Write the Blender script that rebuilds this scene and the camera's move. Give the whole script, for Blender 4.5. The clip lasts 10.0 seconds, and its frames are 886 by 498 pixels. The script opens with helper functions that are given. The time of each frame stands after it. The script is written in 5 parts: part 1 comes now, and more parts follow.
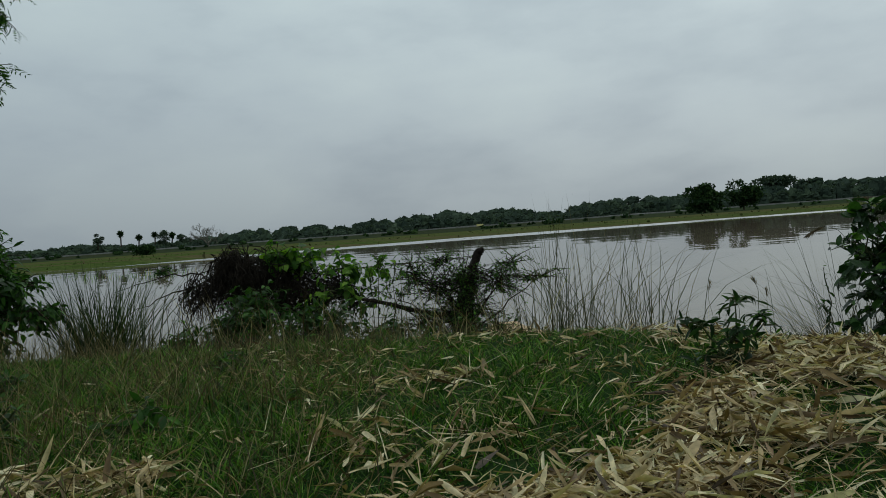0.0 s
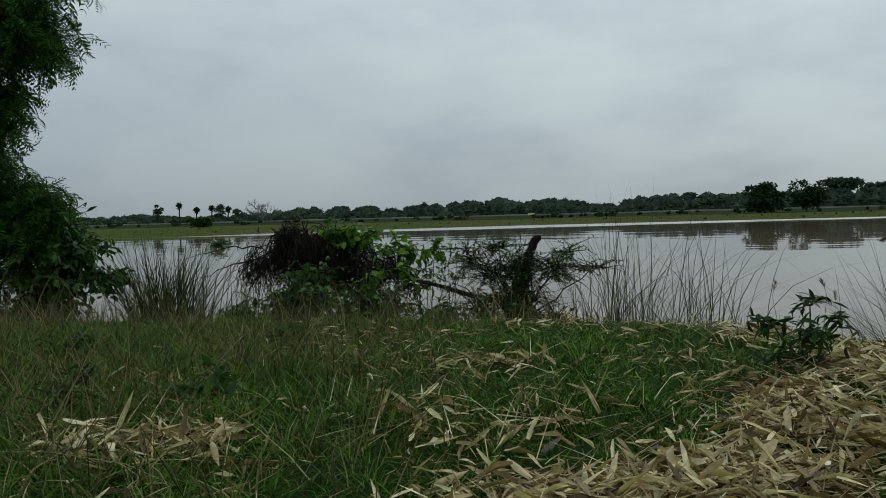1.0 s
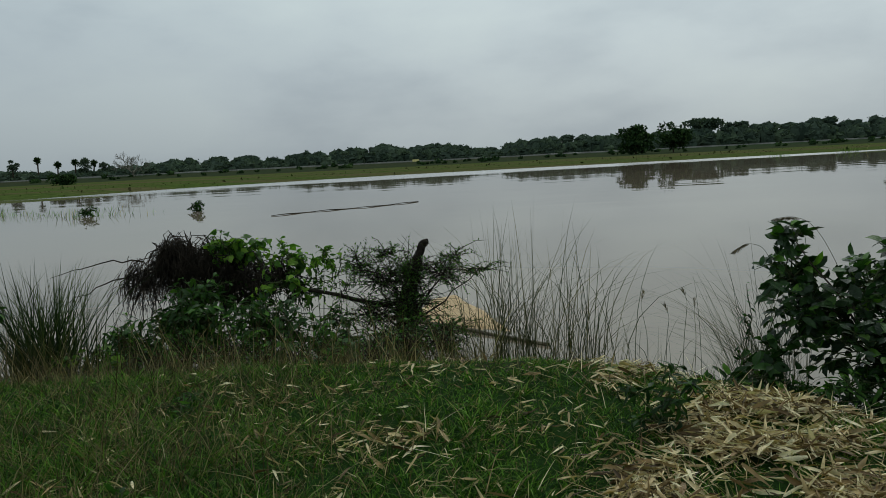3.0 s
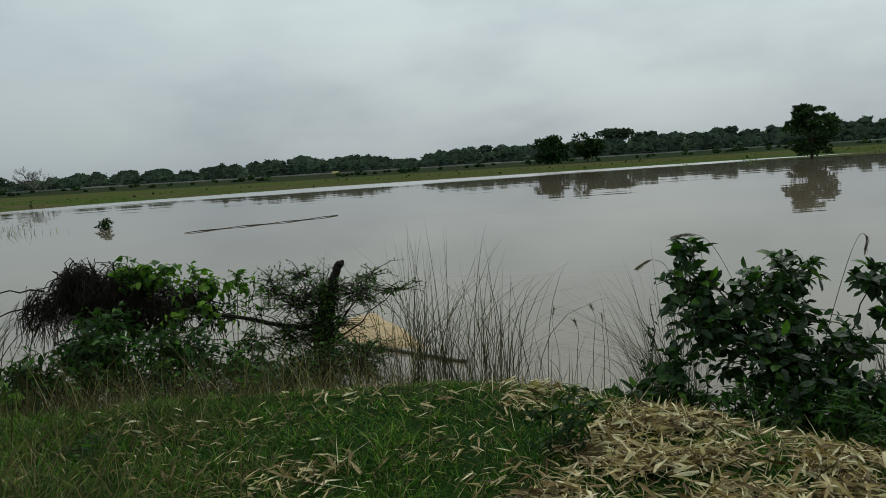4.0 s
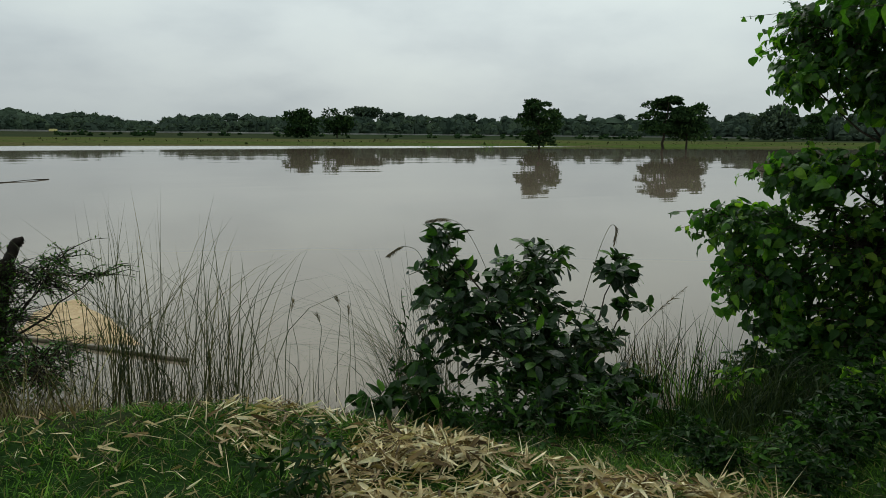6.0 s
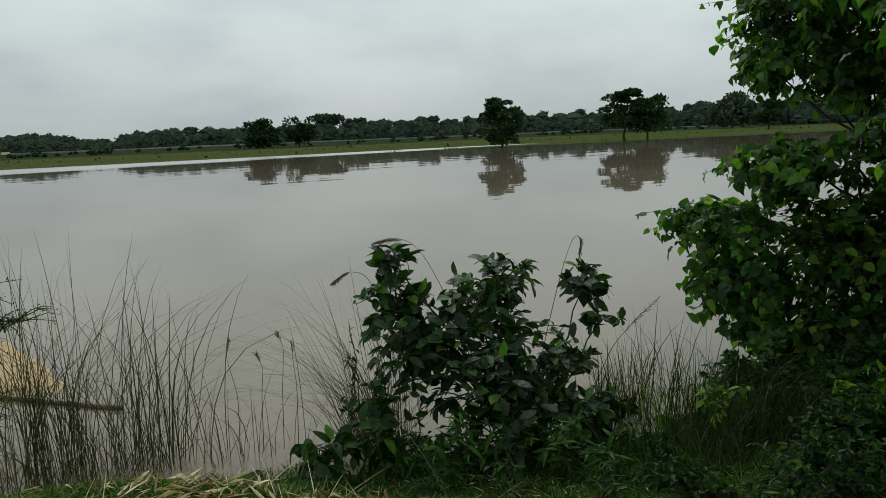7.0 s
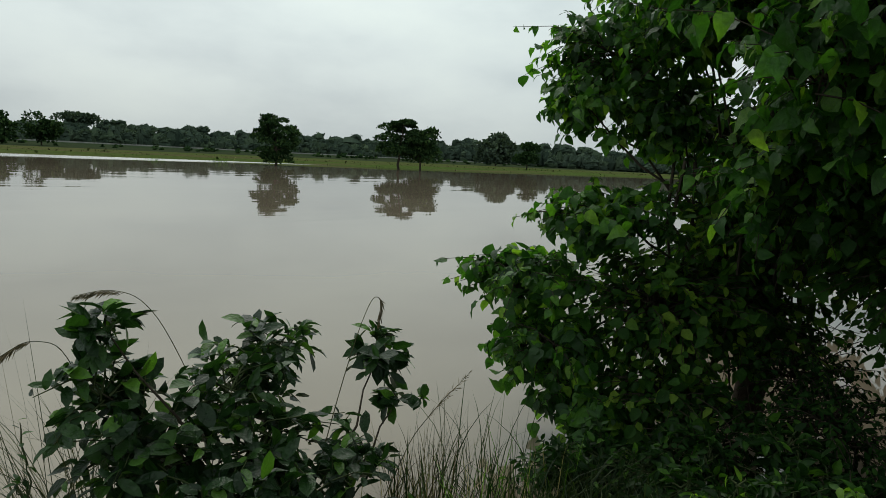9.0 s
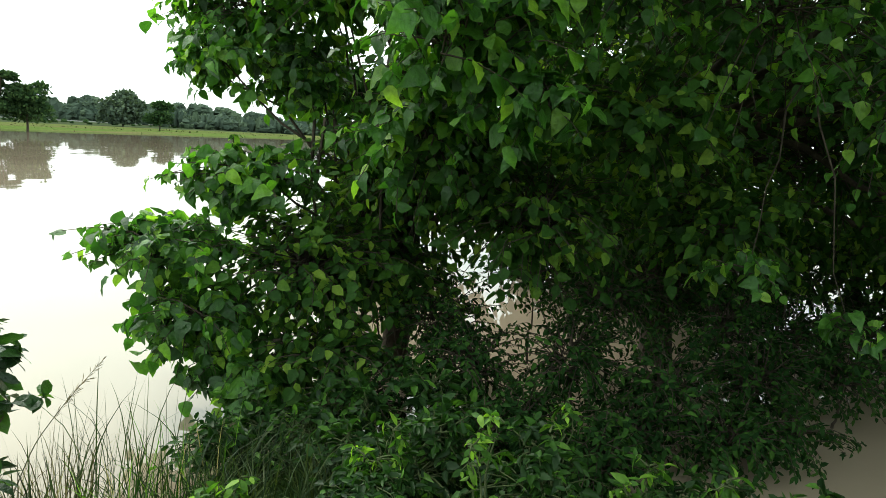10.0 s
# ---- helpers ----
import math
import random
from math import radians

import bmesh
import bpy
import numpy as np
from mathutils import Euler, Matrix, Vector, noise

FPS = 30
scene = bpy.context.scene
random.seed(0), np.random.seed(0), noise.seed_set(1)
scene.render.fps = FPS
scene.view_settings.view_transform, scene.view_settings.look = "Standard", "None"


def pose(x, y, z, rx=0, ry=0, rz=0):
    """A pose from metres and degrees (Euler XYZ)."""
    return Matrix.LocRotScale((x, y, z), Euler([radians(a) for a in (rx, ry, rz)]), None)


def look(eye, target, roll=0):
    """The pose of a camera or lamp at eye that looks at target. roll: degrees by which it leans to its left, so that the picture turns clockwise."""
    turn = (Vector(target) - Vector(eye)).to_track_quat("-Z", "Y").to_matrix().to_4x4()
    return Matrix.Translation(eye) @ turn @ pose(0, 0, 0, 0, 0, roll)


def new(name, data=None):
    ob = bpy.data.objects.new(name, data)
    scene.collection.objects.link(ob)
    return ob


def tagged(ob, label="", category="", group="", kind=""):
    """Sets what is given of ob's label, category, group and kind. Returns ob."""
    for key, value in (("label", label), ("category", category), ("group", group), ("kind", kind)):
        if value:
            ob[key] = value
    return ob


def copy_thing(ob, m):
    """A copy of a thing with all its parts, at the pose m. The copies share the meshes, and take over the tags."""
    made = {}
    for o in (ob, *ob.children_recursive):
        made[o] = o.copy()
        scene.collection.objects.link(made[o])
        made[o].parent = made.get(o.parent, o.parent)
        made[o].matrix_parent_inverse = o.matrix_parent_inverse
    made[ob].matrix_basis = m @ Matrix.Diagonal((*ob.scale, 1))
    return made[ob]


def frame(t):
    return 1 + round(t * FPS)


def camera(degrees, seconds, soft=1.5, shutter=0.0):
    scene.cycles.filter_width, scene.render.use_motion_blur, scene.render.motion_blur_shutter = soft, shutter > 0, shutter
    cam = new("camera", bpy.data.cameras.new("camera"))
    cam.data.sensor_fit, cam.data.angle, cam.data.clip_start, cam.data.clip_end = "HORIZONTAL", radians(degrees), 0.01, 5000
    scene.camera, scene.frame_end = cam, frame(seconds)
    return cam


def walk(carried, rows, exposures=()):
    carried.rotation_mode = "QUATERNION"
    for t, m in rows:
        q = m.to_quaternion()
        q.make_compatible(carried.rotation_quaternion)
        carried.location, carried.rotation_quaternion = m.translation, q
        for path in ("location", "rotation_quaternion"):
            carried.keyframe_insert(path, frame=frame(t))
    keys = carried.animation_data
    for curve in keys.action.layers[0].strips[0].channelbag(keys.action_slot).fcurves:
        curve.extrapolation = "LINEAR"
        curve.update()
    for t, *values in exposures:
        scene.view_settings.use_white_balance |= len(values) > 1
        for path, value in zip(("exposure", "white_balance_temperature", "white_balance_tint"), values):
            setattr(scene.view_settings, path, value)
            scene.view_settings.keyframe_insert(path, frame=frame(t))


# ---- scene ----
cam = camera(63.3, 10.0, soft=0.4)
PATH = [
    (0, (0.152, -0.107, 0.746), (0.08, 1.891, 0.689), -4.24),
    (0.3, (0.143, -0.109, 0.728), (0.024, 1.885, 0.63), -2.23),
    (0.5, (0.102, -0.11, 0.739), (-0.043, 1.883, 0.655), -1.69),
    (1, (0.071, -0.109, 0.731), (-0.139, 1.878, 0.642), -1.47),
    (1.3, (0.075, -0.122, 0.711), (-0.13, 1.865, 0.614), -1.89),
    (1.5, (0.049, -0.125, 0.734), (-0.175, 1.859, 0.626), -2.77),
    (2, (0.04, -0.095, 0.783), (-0.068, 1.9, 0.706), -2.48),
    (2.2, (-0.002, -0.075, 0.888), (-0.071, 1.919, 0.746), 2.9),
    (3.3, (0.096, -0.239, 1.521), (0.26, 1.737, 1.261), -5.09),
    (3.5, (0.092, -0.239, 1.534), (0.342, 1.732, 1.298), -3.8),
    (4, (0.154, -0.259, 1.526), (0.468, 1.702, 1.29), -3.5),
    (4.2, (0.278, -0.239, 1.491), (0.729, 1.685, 1.186), -2.41),
    (4.5, (0.479, -0.197, 1.501), (1.156, 1.645, 1.118), -1.28),
    (4.8, (0.54, -0.169, 1.509), (1.402, 1.588, 1.096), -2.62),
    (5, (0.488, -0.145, 1.503), (1.255, 1.663, 1.124), -2.15),
    (5.2, (0.471, -0.091, 1.492), (1.271, 1.702, 1.113), 2.95),
    (5.5, (0.416, 0.122, 1.502), (1.246, 1.914, 1.189), 2.98),
    (5.7, (0.43, 0.371, 1.462), (1.357, 2.113, 1.141), 2.8),
    (6.8, (0.813, 0.899, 1.508), (1.761, 2.635, 1.217), -3.1),
    (7, (0.902, 1.03, 1.523), (1.936, 2.712, 1.207), -2.21),
    (7.2, (0.967, 1.176, 1.509), (2.084, 2.805, 1.195), -1.31),
    (7.5, (0.987, 1.39, 1.485), (2.259, 2.911, 1.222), 0.49),
    (7.8, (1.148, 1.632, 1.471), (2.487, 3.081, 1.144), 0.98),
    (8, (1.251, 1.798, 1.487), (2.518, 3.314, 1.179), -3.08),
    (8.2, (1.368, 1.884, 1.526), (2.49, 3.523, 1.289), -5.13),
    (8.5, (1.576, 2.035, 1.56), (2.73, 3.651, 1.324), -6.0),
    (8.7, (1.653, 2.088, 1.526), (2.867, 3.651, 1.236), -2.93),
    (8.8, (1.718, 2.123, 1.518), (3.0, 3.63, 1.225), -1.18),
    (9, (1.751, 2.211, 1.514), (3.269, 3.489, 1.264), 3.02),
    (9.2, (1.779, 2.289, 1.488), (3.429, 3.381, 1.199), 2.51),
    (9.5, (1.883, 2.395, 1.476), (3.714, 3.126, 1.139), 2.77),
    (9.8, (1.886, 2.376, 1.468), (3.78, 2.939, 1.156), 3.47),
    (10, (1.925, 2.3, 1.479), (3.858, 2.715, 1.177), 3.18),
]
EXPOSURES = [(0.0, -0.06, 6150, 4), (1.5, 0.1, 6150, 4), (2.0, 0.04, 6150, 4), (3.5, 0.14, 6300, 4), (4.0, 0.2, 6350, 4), (4.5, 0.42, 6450, 4), (5.0, 0.6, 6500, 4), (5.5, 0.5, 6500, 4), (7.0, 0.3, 6450, 4), (7.5, 0.4, 6450, 4), (8.0, 0.66, 6450, 4), (8.5, 0.1, 6400, 3), (9.0, 0.48, 6550, 3), (9.5, 1.25, 6650, 2), (10.0, 2.3, 6700, 0)]
walk(cam, [(t, look(eye, target, roll)) for t, eye, target, roll in PATH], EXPOSURES)

# ---- light: an overcast sky, brighter towards the zenith, and a veiled sun ----
SUN_BEARING, SUN_HEIGHT = radians(28), radians(48)
world = bpy.data.worlds.new("overcast")
scene.world = world
world.use_nodes = True


def wire(tree, kind, **values):
    node = tree.nodes.new(kind)
    for key, value in values.items():
        if key in node.inputs:
            node.inputs[key].default_value = value
    return node


def ramp(tree, factor, stops):
    node = tree.nodes.new("ShaderNodeValToRGB")
    while len(node.color_ramp.elements) < len(stops):
        node.color_ramp.elements.new(0.5)
    for element, (where, colour) in zip(node.color_ramp.elements, stops):
        element.position, element.color = where, (*colour, 1)
    tree.links.new(factor, node.inputs[0])
    return node.outputs[0]


def mixed(tree, factor, a, b, mode="MIX"):
    node = tree.nodes.new("ShaderNodeMix")
    node.data_type, node.blend_type = "RGBA", mode
    for socket, value in ((node.inputs[0], factor), (node.inputs[6], a), (node.inputs[7], b)):
        if isinstance(value, bpy.types.NodeSocket):
            tree.links.new(value, socket)
        elif isinstance(value, (int, float)):
            socket.default_value = value
        else:
            socket.default_value = (*value, 1)
    return node.outputs[2]


def maths(tree, operation, a, b=0.0):
    node = tree.nodes.new("ShaderNodeMath")
    node.operation = operation
    for socket, value in zip(node.inputs, (a, b)):
        if isinstance(value, bpy.types.NodeSocket):
            tree.links.new(value, socket)
        else:
            socket.default_value = value
    return node.outputs[0]


def noise_of(tree, vector, scale, detail=4.0, rough=0.55):
    node = wire(tree, "ShaderNodeTexNoise", Scale=scale, Detail=detail, Roughness=rough)
    if vector is not None:
        tree.links.new(vector, node.inputs["Vector"])
    return node.outputs["Fac"]


sky_tree = world.node_tree
sky_tree.nodes.clear()
sky = sky_tree.nodes.new("ShaderNodeTexSky")
sky.sky_type, sky.sun_disc = "NISHITA", False
sky.sun_elevation, sky.sun_rotation = SUN_HEIGHT, SUN_BEARING
sky.dust_density, sky.air_density = 4.0, 1.0
greyed = wire(sky_tree, "ShaderNodeHueSaturation", Saturation=0.35, Value=0.1)
sky_tree.links.new(sky.outputs[0], greyed.inputs["Color"])
coords = sky_tree.nodes.new("ShaderNodeTexCoord")
stretch = wire(sky_tree, "ShaderNodeMapping", Scale=(1.0, 1.0, 2.6))
sky_tree.links.new(coords.outputs["Generated"], stretch.inputs["Vector"])
split = sky_tree.nodes.new("ShaderNodeSeparateXYZ")
sky_tree.links.new(coords.outputs["Generated"], split.inputs[0])
veil = ramp(sky_tree, split.outputs[2], [(0.0, (0.365, 0.395, 0.42)), (0.12, (0.43, 0.47, 0.495)), (0.3, (0.56, 0.62, 0.63)), (0.7, (0.60, 0.65, 0.65))])
puffs = ramp(sky_tree, noise_of(sky_tree, stretch.outputs[0], 2.9, 6.0, 0.52), [(0.34, (0.80, 0.82, 0.855)), (0.5, (1.0, 1.005, 1.01)), (0.64, (1.10, 1.10, 1.075))])
clouds = mixed(sky_tree, 1.0, veil, puffs, "MULTIPLY")
# thicker cloud upstream, thinner towards the veiled sun
across = maths(sky_tree, "ADD", maths(sky_tree, "MULTIPLY", split.outputs[0], 0.5), 0.5)
thinning = ramp(sky_tree, across, [(0.2, (0.85, 0.86, 0.885)), (0.5, (0.985, 0.985, 0.985)), (0.85, (1.05, 1.05, 1.04))])
clouds = mixed(sky_tree, 1.0, clouds, thinning, "MULTIPLY")
air = mixed(sky_tree, 0.85, greyed.outputs[0], clouds)
background = wire(sky_tree, "ShaderNodeBackground", Strength=1.0)
sky_tree.links.new(air, background.inputs["Color"])
sky_out = sky_tree.nodes.new("ShaderNodeOutputWorld")
sky_tree.links.new(background.outputs[0], sky_out.inputs[0])

sun = new("sun", bpy.data.lights.new("sun", "SUN"))
sun.data.energy, sun.data.angle, sun.data.color = 0.55, radians(25), (1.0, 0.96, 0.9)
far_sun = Vector((math.sin(SUN_BEARING) * math.cos(SUN_HEIGHT), math.cos(SUN_BEARING) * math.cos(SUN_HEIGHT), math.sin(SUN_HEIGHT))) * 50
sun.matrix_world = look(far_sun, (0, 0, 0))

# ---- materials ----


def surface(name):
    mat = bpy.data.materials.new(name)
    mat.use_nodes = True
    tree = mat.node_tree
    return mat, tree, tree.nodes["Principled BSDF"]


def place_of(tree):
    return tree.nodes.new("ShaderNodeNewGeometry").outputs["Position"]


def any_random(tree):
    """One random number for each piece, be it an object or an island of a joined mesh."""
    piece = tree.nodes.new("ShaderNodeObjectInfo").outputs["Random"]
    island = tree.nodes.new("ShaderNodeNewGeometry").outputs["Random Per Island"]
    return maths(tree, "FRACT", maths(tree, "ADD", piece, island))


def relief(tree, bsdf, height, strength, distance):
    bump = wire(tree, "ShaderNodeBump", Strength=strength, Distance=distance)
    tree.links.new(height, bump.inputs["Height"])
    tree.links.new(bump.outputs[0], bsdf.inputs["Normal"])


def leafy(name, stops, through_light=0.3, rough=0.5, patch=3.0, specular=0.4, crinkled=0.0):
    """Leaves: each its own shade, blotched, slightly glossy, letting some light through."""
    mat, tree, bsdf = surface(name)
    shade = ramp(tree, any_random(tree), stops)
    spots = ramp(tree, noise_of(tree, place_of(tree), patch), [(0.3, (0.62, 0.66, 0.6)), (0.7, (1.2, 1.15, 1.05))])
    mottle = noise_of(tree, place_of(tree), 34.0, 3.0, 0.6)
    flecks = ramp(tree, mottle, [(0.3, (0.74, 0.76, 0.72)), (0.7, (1.24, 1.2, 1.16))])
    colour = mixed(tree, 1.0, mixed(tree, 1.0, shade, spots, "MULTIPLY"), flecks, "MULTIPLY")
    if crinkled:
        relief(tree, bsdf, mottle, crinkled, 0.02)
    tree.links.new(colour, bsdf.inputs["Base Color"])
    bsdf.inputs["Roughness"].default_value = rough
    bsdf.inputs["Specular IOR Level"].default_value = specular
    if through_light:
        lit = tree.nodes.new("ShaderNodeBsdfTranslucent")
        bright = mixed(tree, 1.0, colour, (1.5, 1.7, 0.7), "MULTIPLY")
        tree.links.new(bright, lit.inputs["Color"])
        blend = wire(tree, "ShaderNodeMixShader", Fac=through_light)
        tree.links.new(bsdf.outputs[0], blend.inputs[1])
        tree.links.new(lit.outputs[0], blend.inputs[2])
        tree.links.new(blend.outputs[0], tree.nodes["Material Output"].inputs[0])
    return mat


def barky(name, dark, light, scale=14.0, rough=0.9):
    mat, tree, bsdf = surface(name)
    grain = noise_of(tree, place_of(tree), scale, 6.0, 0.65)
    tree.links.new(ramp(tree, grain, [(0.3, dark), (0.7, light)]), bsdf.inputs["Base Color"])
    bsdf.inputs["Roughness"].default_value = rough
    bsdf.inputs["Specular IOR Level"].default_value = 0.12
    relief(tree, bsdf, grain, 0.6, 0.02)
    return mat


BROAD = leafy("broad_leaf", [(0.0, (0.018, 0.060, 0.012)), (0.5, (0.040, 0.125, 0.019)), (0.84, (0.086, 0.22, 0.029)), (1.0, (0.22, 0.38, 0.05))], 0.5, 0.4, 3.0, 0.4, 0.7)
# Copy of BROAD with the crown's inner shade worked into darker, duller tones.
SHADED_BROAD = leafy("shaded_broad_leaf", [(0.0, (0.018, 0.055, 0.010)), (0.6, (0.034, 0.095, 0.016)), (0.86, (0.080, 0.165, 0.022)), (1.0, (0.18, 0.28, 0.042))], 0.45, 0.55, 3.0, 0.15)
# Leaves with the deep shade below the trees already in their near-black tones.
SHADE_DARK_LEAF = leafy("shade_dark_leaf", [(0.0, (0.010, 0.030, 0.009)), (0.6, (0.018, 0.048, 0.013)), (1.0, (0.042, 0.10, 0.02))], 0.2, 0.8, 3.0, 0.04)
NEEM = leafy("neem_leaf", [(0.0, (0.015, 0.045, 0.010)), (0.6, (0.032, 0.088, 0.017)), (1.0, (0.075, 0.18, 0.026))], 0.35, 0.55, 3.0, 0.15)
SEDGE = leafy("sedge", [(0.0, (0.010, 0.024, 0.008)), (0.6, (0.026, 0.05, 0.016)), (1.0, (0.07, 0.095, 0.035))], 0.2, 0.6, 2.0, 0.2)
BUSH_LEAF = leafy("bush_leaf", [(0.0, (0.009, 0.028, 0.009)), (0.5, (0.016, 0.048, 0.013)), (0.85, (0.034, 0.092, 0.018)), (1.0, (0.11, 0.25, 0.03))], 0.3, 0.38, 3.0, 0.35, 0.6)
VINE = leafy("vine_leaf", [(0.0, (0.026, 0.075, 0.012)), (0.5, (0.06, 0.15, 0.02)), (1.0, (0.22, 0.38, 0.05))], 0.42, 0.5, 3.0, 0.2)
# One leaf in two tones: SHRUB carries the bank's shade, HEDGE stays lighter.
SHRUB = leafy("shrub_leaf", [(0.0, (0.008, 0.027, 0.006)), (0.6, (0.016, 0.050, 0.009)), (0.9, (0.034, 0.095, 0.015)), (1.0, (0.085, 0.20, 0.025))], 0.3, 0.5, 3.0, 0.2)
HEDGE = leafy("hedge_leaf", [(0.0, (0.014, 0.044, 0.009)), (0.6, (0.03, 0.09, 0.014)), (1.0, (0.075, 0.19, 0.022))], 0.3, 0.5, 3.0, 0.2)
# Far foliage with distance haze put in as paler, bluish base colours.
HAZED_LEAF = leafy("hazed_leaf", [(0.0, (0.050, 0.074, 0.064)), (0.6, (0.064, 0.092, 0.076)), (1.0, (0.082, 0.118, 0.082))], 0.12, 0.9, 0.09, 0.0)
FAR_DARK = leafy("far_dark_leaf", [(0.0, (0.017, 0.036, 0.018)), (0.6, (0.03, 0.06, 0.027)), (1.0, (0.06, 0.105, 0.04))], 0.12, 0.9, 0.3, 0.0)
THORN = leafy("thorn_leaf", [(0.0, (0.020, 0.052, 0.012)), (0.6, (0.046, 0.115, 0.022)), (1.0, (0.11, 0.22, 0.04))], 0.35, 0.55, 3.0, 0.2)
GRASS = leafy("grass", [(0.0, (0.010, 0.032, 0.005)), (0.3, (0.030, 0.086, 0.011)), (0.62, (0.076, 0.185, 0.022)), (0.84, (0.17, 0.335, 0.05)), (0.89, (0.13, 0.12, 0.05)), (1.0, (0.40, 0.34, 0.19))], 0.25, 0.6, 1.6, 0.1)
DRY_GRASS = leafy("dry_grass", [(0.0, (0.03, 0.024, 0.012)), (0.5, (0.10, 0.082, 0.042)), (0.8, (0.19, 0.16, 0.09)), (1.0, (0.36, 0.31, 0.19))], 0.2, 0.7, 2.0, 0.2)
REED = leafy("reed", [(0.0, (0.022, 0.034, 0.014)), (0.6, (0.05, 0.062, 0.025)), (1.0, (0.13, 0.115, 0.06))], 0.2, 0.6, 2.0, 0.3)
STRAW = leafy("bamboo_sheath", [(0.0, (0.04, 0.024, 0.010)), (0.2, (0.19, 0.125, 0.058)), (0.45, (0.41, 0.31, 0.165)), (0.78, (0.66, 0.56, 0.36)), (1.0, (0.87, 0.81, 0.61))], 0.12, 0.6, 18.0, 0.3)
PANICLE = leafy("panicle", [(0.0, (0.09, 0.07, 0.05)), (1.0, (0.24, 0.19, 0.13))], 0.2, 0.8, 5.0, 0.1)
DRY_VINE = barky("dry_vine", (0.009, 0.008, 0.006), (0.042, 0.034, 0.025), 9.0)
BARK = barky("bark", (0.022, 0.018, 0.013), (0.075, 0.06, 0.044))
PALE_BARK = barky("pale_bark", (0.09, 0.09, 0.07), (0.2, 0.19, 0.15))
STEM = barky("green_stem", (0.035, 0.05, 0.02), (0.08, 0.10, 0.04), 30.0, 0.7)
STUMP = barky("charred_stump", (0.007, 0.006, 0.005), (0.03, 0.024, 0.018), 20.0)
BAMBOO = barky("bamboo_pole", (0.06, 0.05, 0.035), (0.17, 0.14, 0.09), 5.0, 0.6)

SOIL, soil_tree, soil_bsdf = surface("soil")
spot = place_of(soil_tree)
grit = noise_of(soil_tree, spot, 26.0, 8.0, 0.7)
patchy = noise_of(soil_tree, spot, 1.3, 5.0)
earth = ramp(soil_tree, grit, [(0.3, (0.020, 0.016, 0.010)), (0.6, (0.05, 0.04, 0.025)), (0.8, (0.10, 0.08, 0.05))])
mossy = ramp(soil_tree, grit, [(0.3, (0.007, 0.022, 0.004)), (0.7, (0.021, 0.053, 0.009))])
bank_earth = mixed(soil_tree, ramp(soil_tree, patchy, [(0.58, (0, 0, 0)), (0.72, (1, 1, 1))]), mossy, earth)
from_bank = wire(soil_tree, "ShaderNodeVectorMath")
from_bank.operation = "LENGTH"
shifted = wire(soil_tree, "ShaderNodeMapping", Location=(0, -4, 0))
soil_tree.links.new(spot, shifted.inputs["Vector"])
soil_tree.links.new(shifted.outputs[0], from_bank.inputs[0])
away_from = maths(soil_tree, "ADD", maths(soil_tree, "MULTIPLY", from_bank.outputs["Value"], 0.07), maths(soil_tree, "MULTIPLY", noise_of(soil_tree, spot, 0.7, 5.0), 0.35))
pasture = mixed(soil_tree, ramp(soil_tree, noise_of(soil_tree, spot, 0.3, 5.0), [(0.5, (0, 0, 0)), (0.66, (1, 1, 1))]), (0.035, 0.078, 0.014), (0.066, 0.062, 0.024))
turfed = mixed(soil_tree, ramp(soil_tree, grit, [(0.3, (0.6, 0.6, 0.6)), (0.7, (1.3, 1.3, 1.3))]), (0, 0, 0), pasture)
soil_tree.links.new(mixed(soil_tree, ramp(soil_tree, away_from, [(0.42, (0, 0, 0)), (0.72, (1, 1, 1))]), bank_earth, turfed), soil_bsdf.inputs["Base Color"])
soil_bsdf.inputs["Roughness"].default_value = 0.95
soil_bsdf.inputs["Specular IOR Level"].default_value = 0.05
relief(soil_tree, soil_bsdf, grit, 0.7, 0.03)


def meadow(name, low, high, dry_low, dry_high, seed):
    """Rough pasture seen from afar: tufts, and long streaks of drier growth."""
    mat, tree, bsdf = surface(name)
    spot = place_of(tree)
    wide = wire(tree, "ShaderNodeMapping", Scale=(0.08, 1.6, 1.0), Location=(seed, 0, 0))
    tree.links.new(spot, wide.inputs["Vector"])
    tufts, fields = noise_of(tree, spot, 1.5, 6.0, 0.7), noise_of(tree, wide.outputs[0], 0.11, 5.0)
    green, brown = ramp(tree, tufts, [(0.3, low), (0.7, high)]), ramp(tree, tufts, [(0.3, dry_low), (0.7, dry_high)])
    tree.links.new(mixed(tree, ramp(tree, fields, [(0.44, (0, 0, 0)), (0.58, (1, 1, 1))]), green, brown), bsdf.inputs["Base Color"])
    bsdf.inputs["Roughness"].default_value = 1.0
    bsdf.inputs["Specular IOR Level"].default_value = 0.0
    return mat


MEADOW = meadow("meadow", (0.036, 0.056, 0.016), (0.088, 0.124, 0.032), (0.060, 0.058, 0.026), (0.115, 0.108, 0.050), 0.0)
# The haze over the levee is mixed into these duller, greyer greens.
LEVEE = meadow("levee_grass", (0.020, 0.032, 0.018), (0.044, 0.062, 0.030), (0.026, 0.034, 0.018), (0.055, 0.06, 0.034), 40.0)

ROAD = barky("levee_road", (0.24, 0.22, 0.19), (0.36, 0.34, 0.30), 0.8)

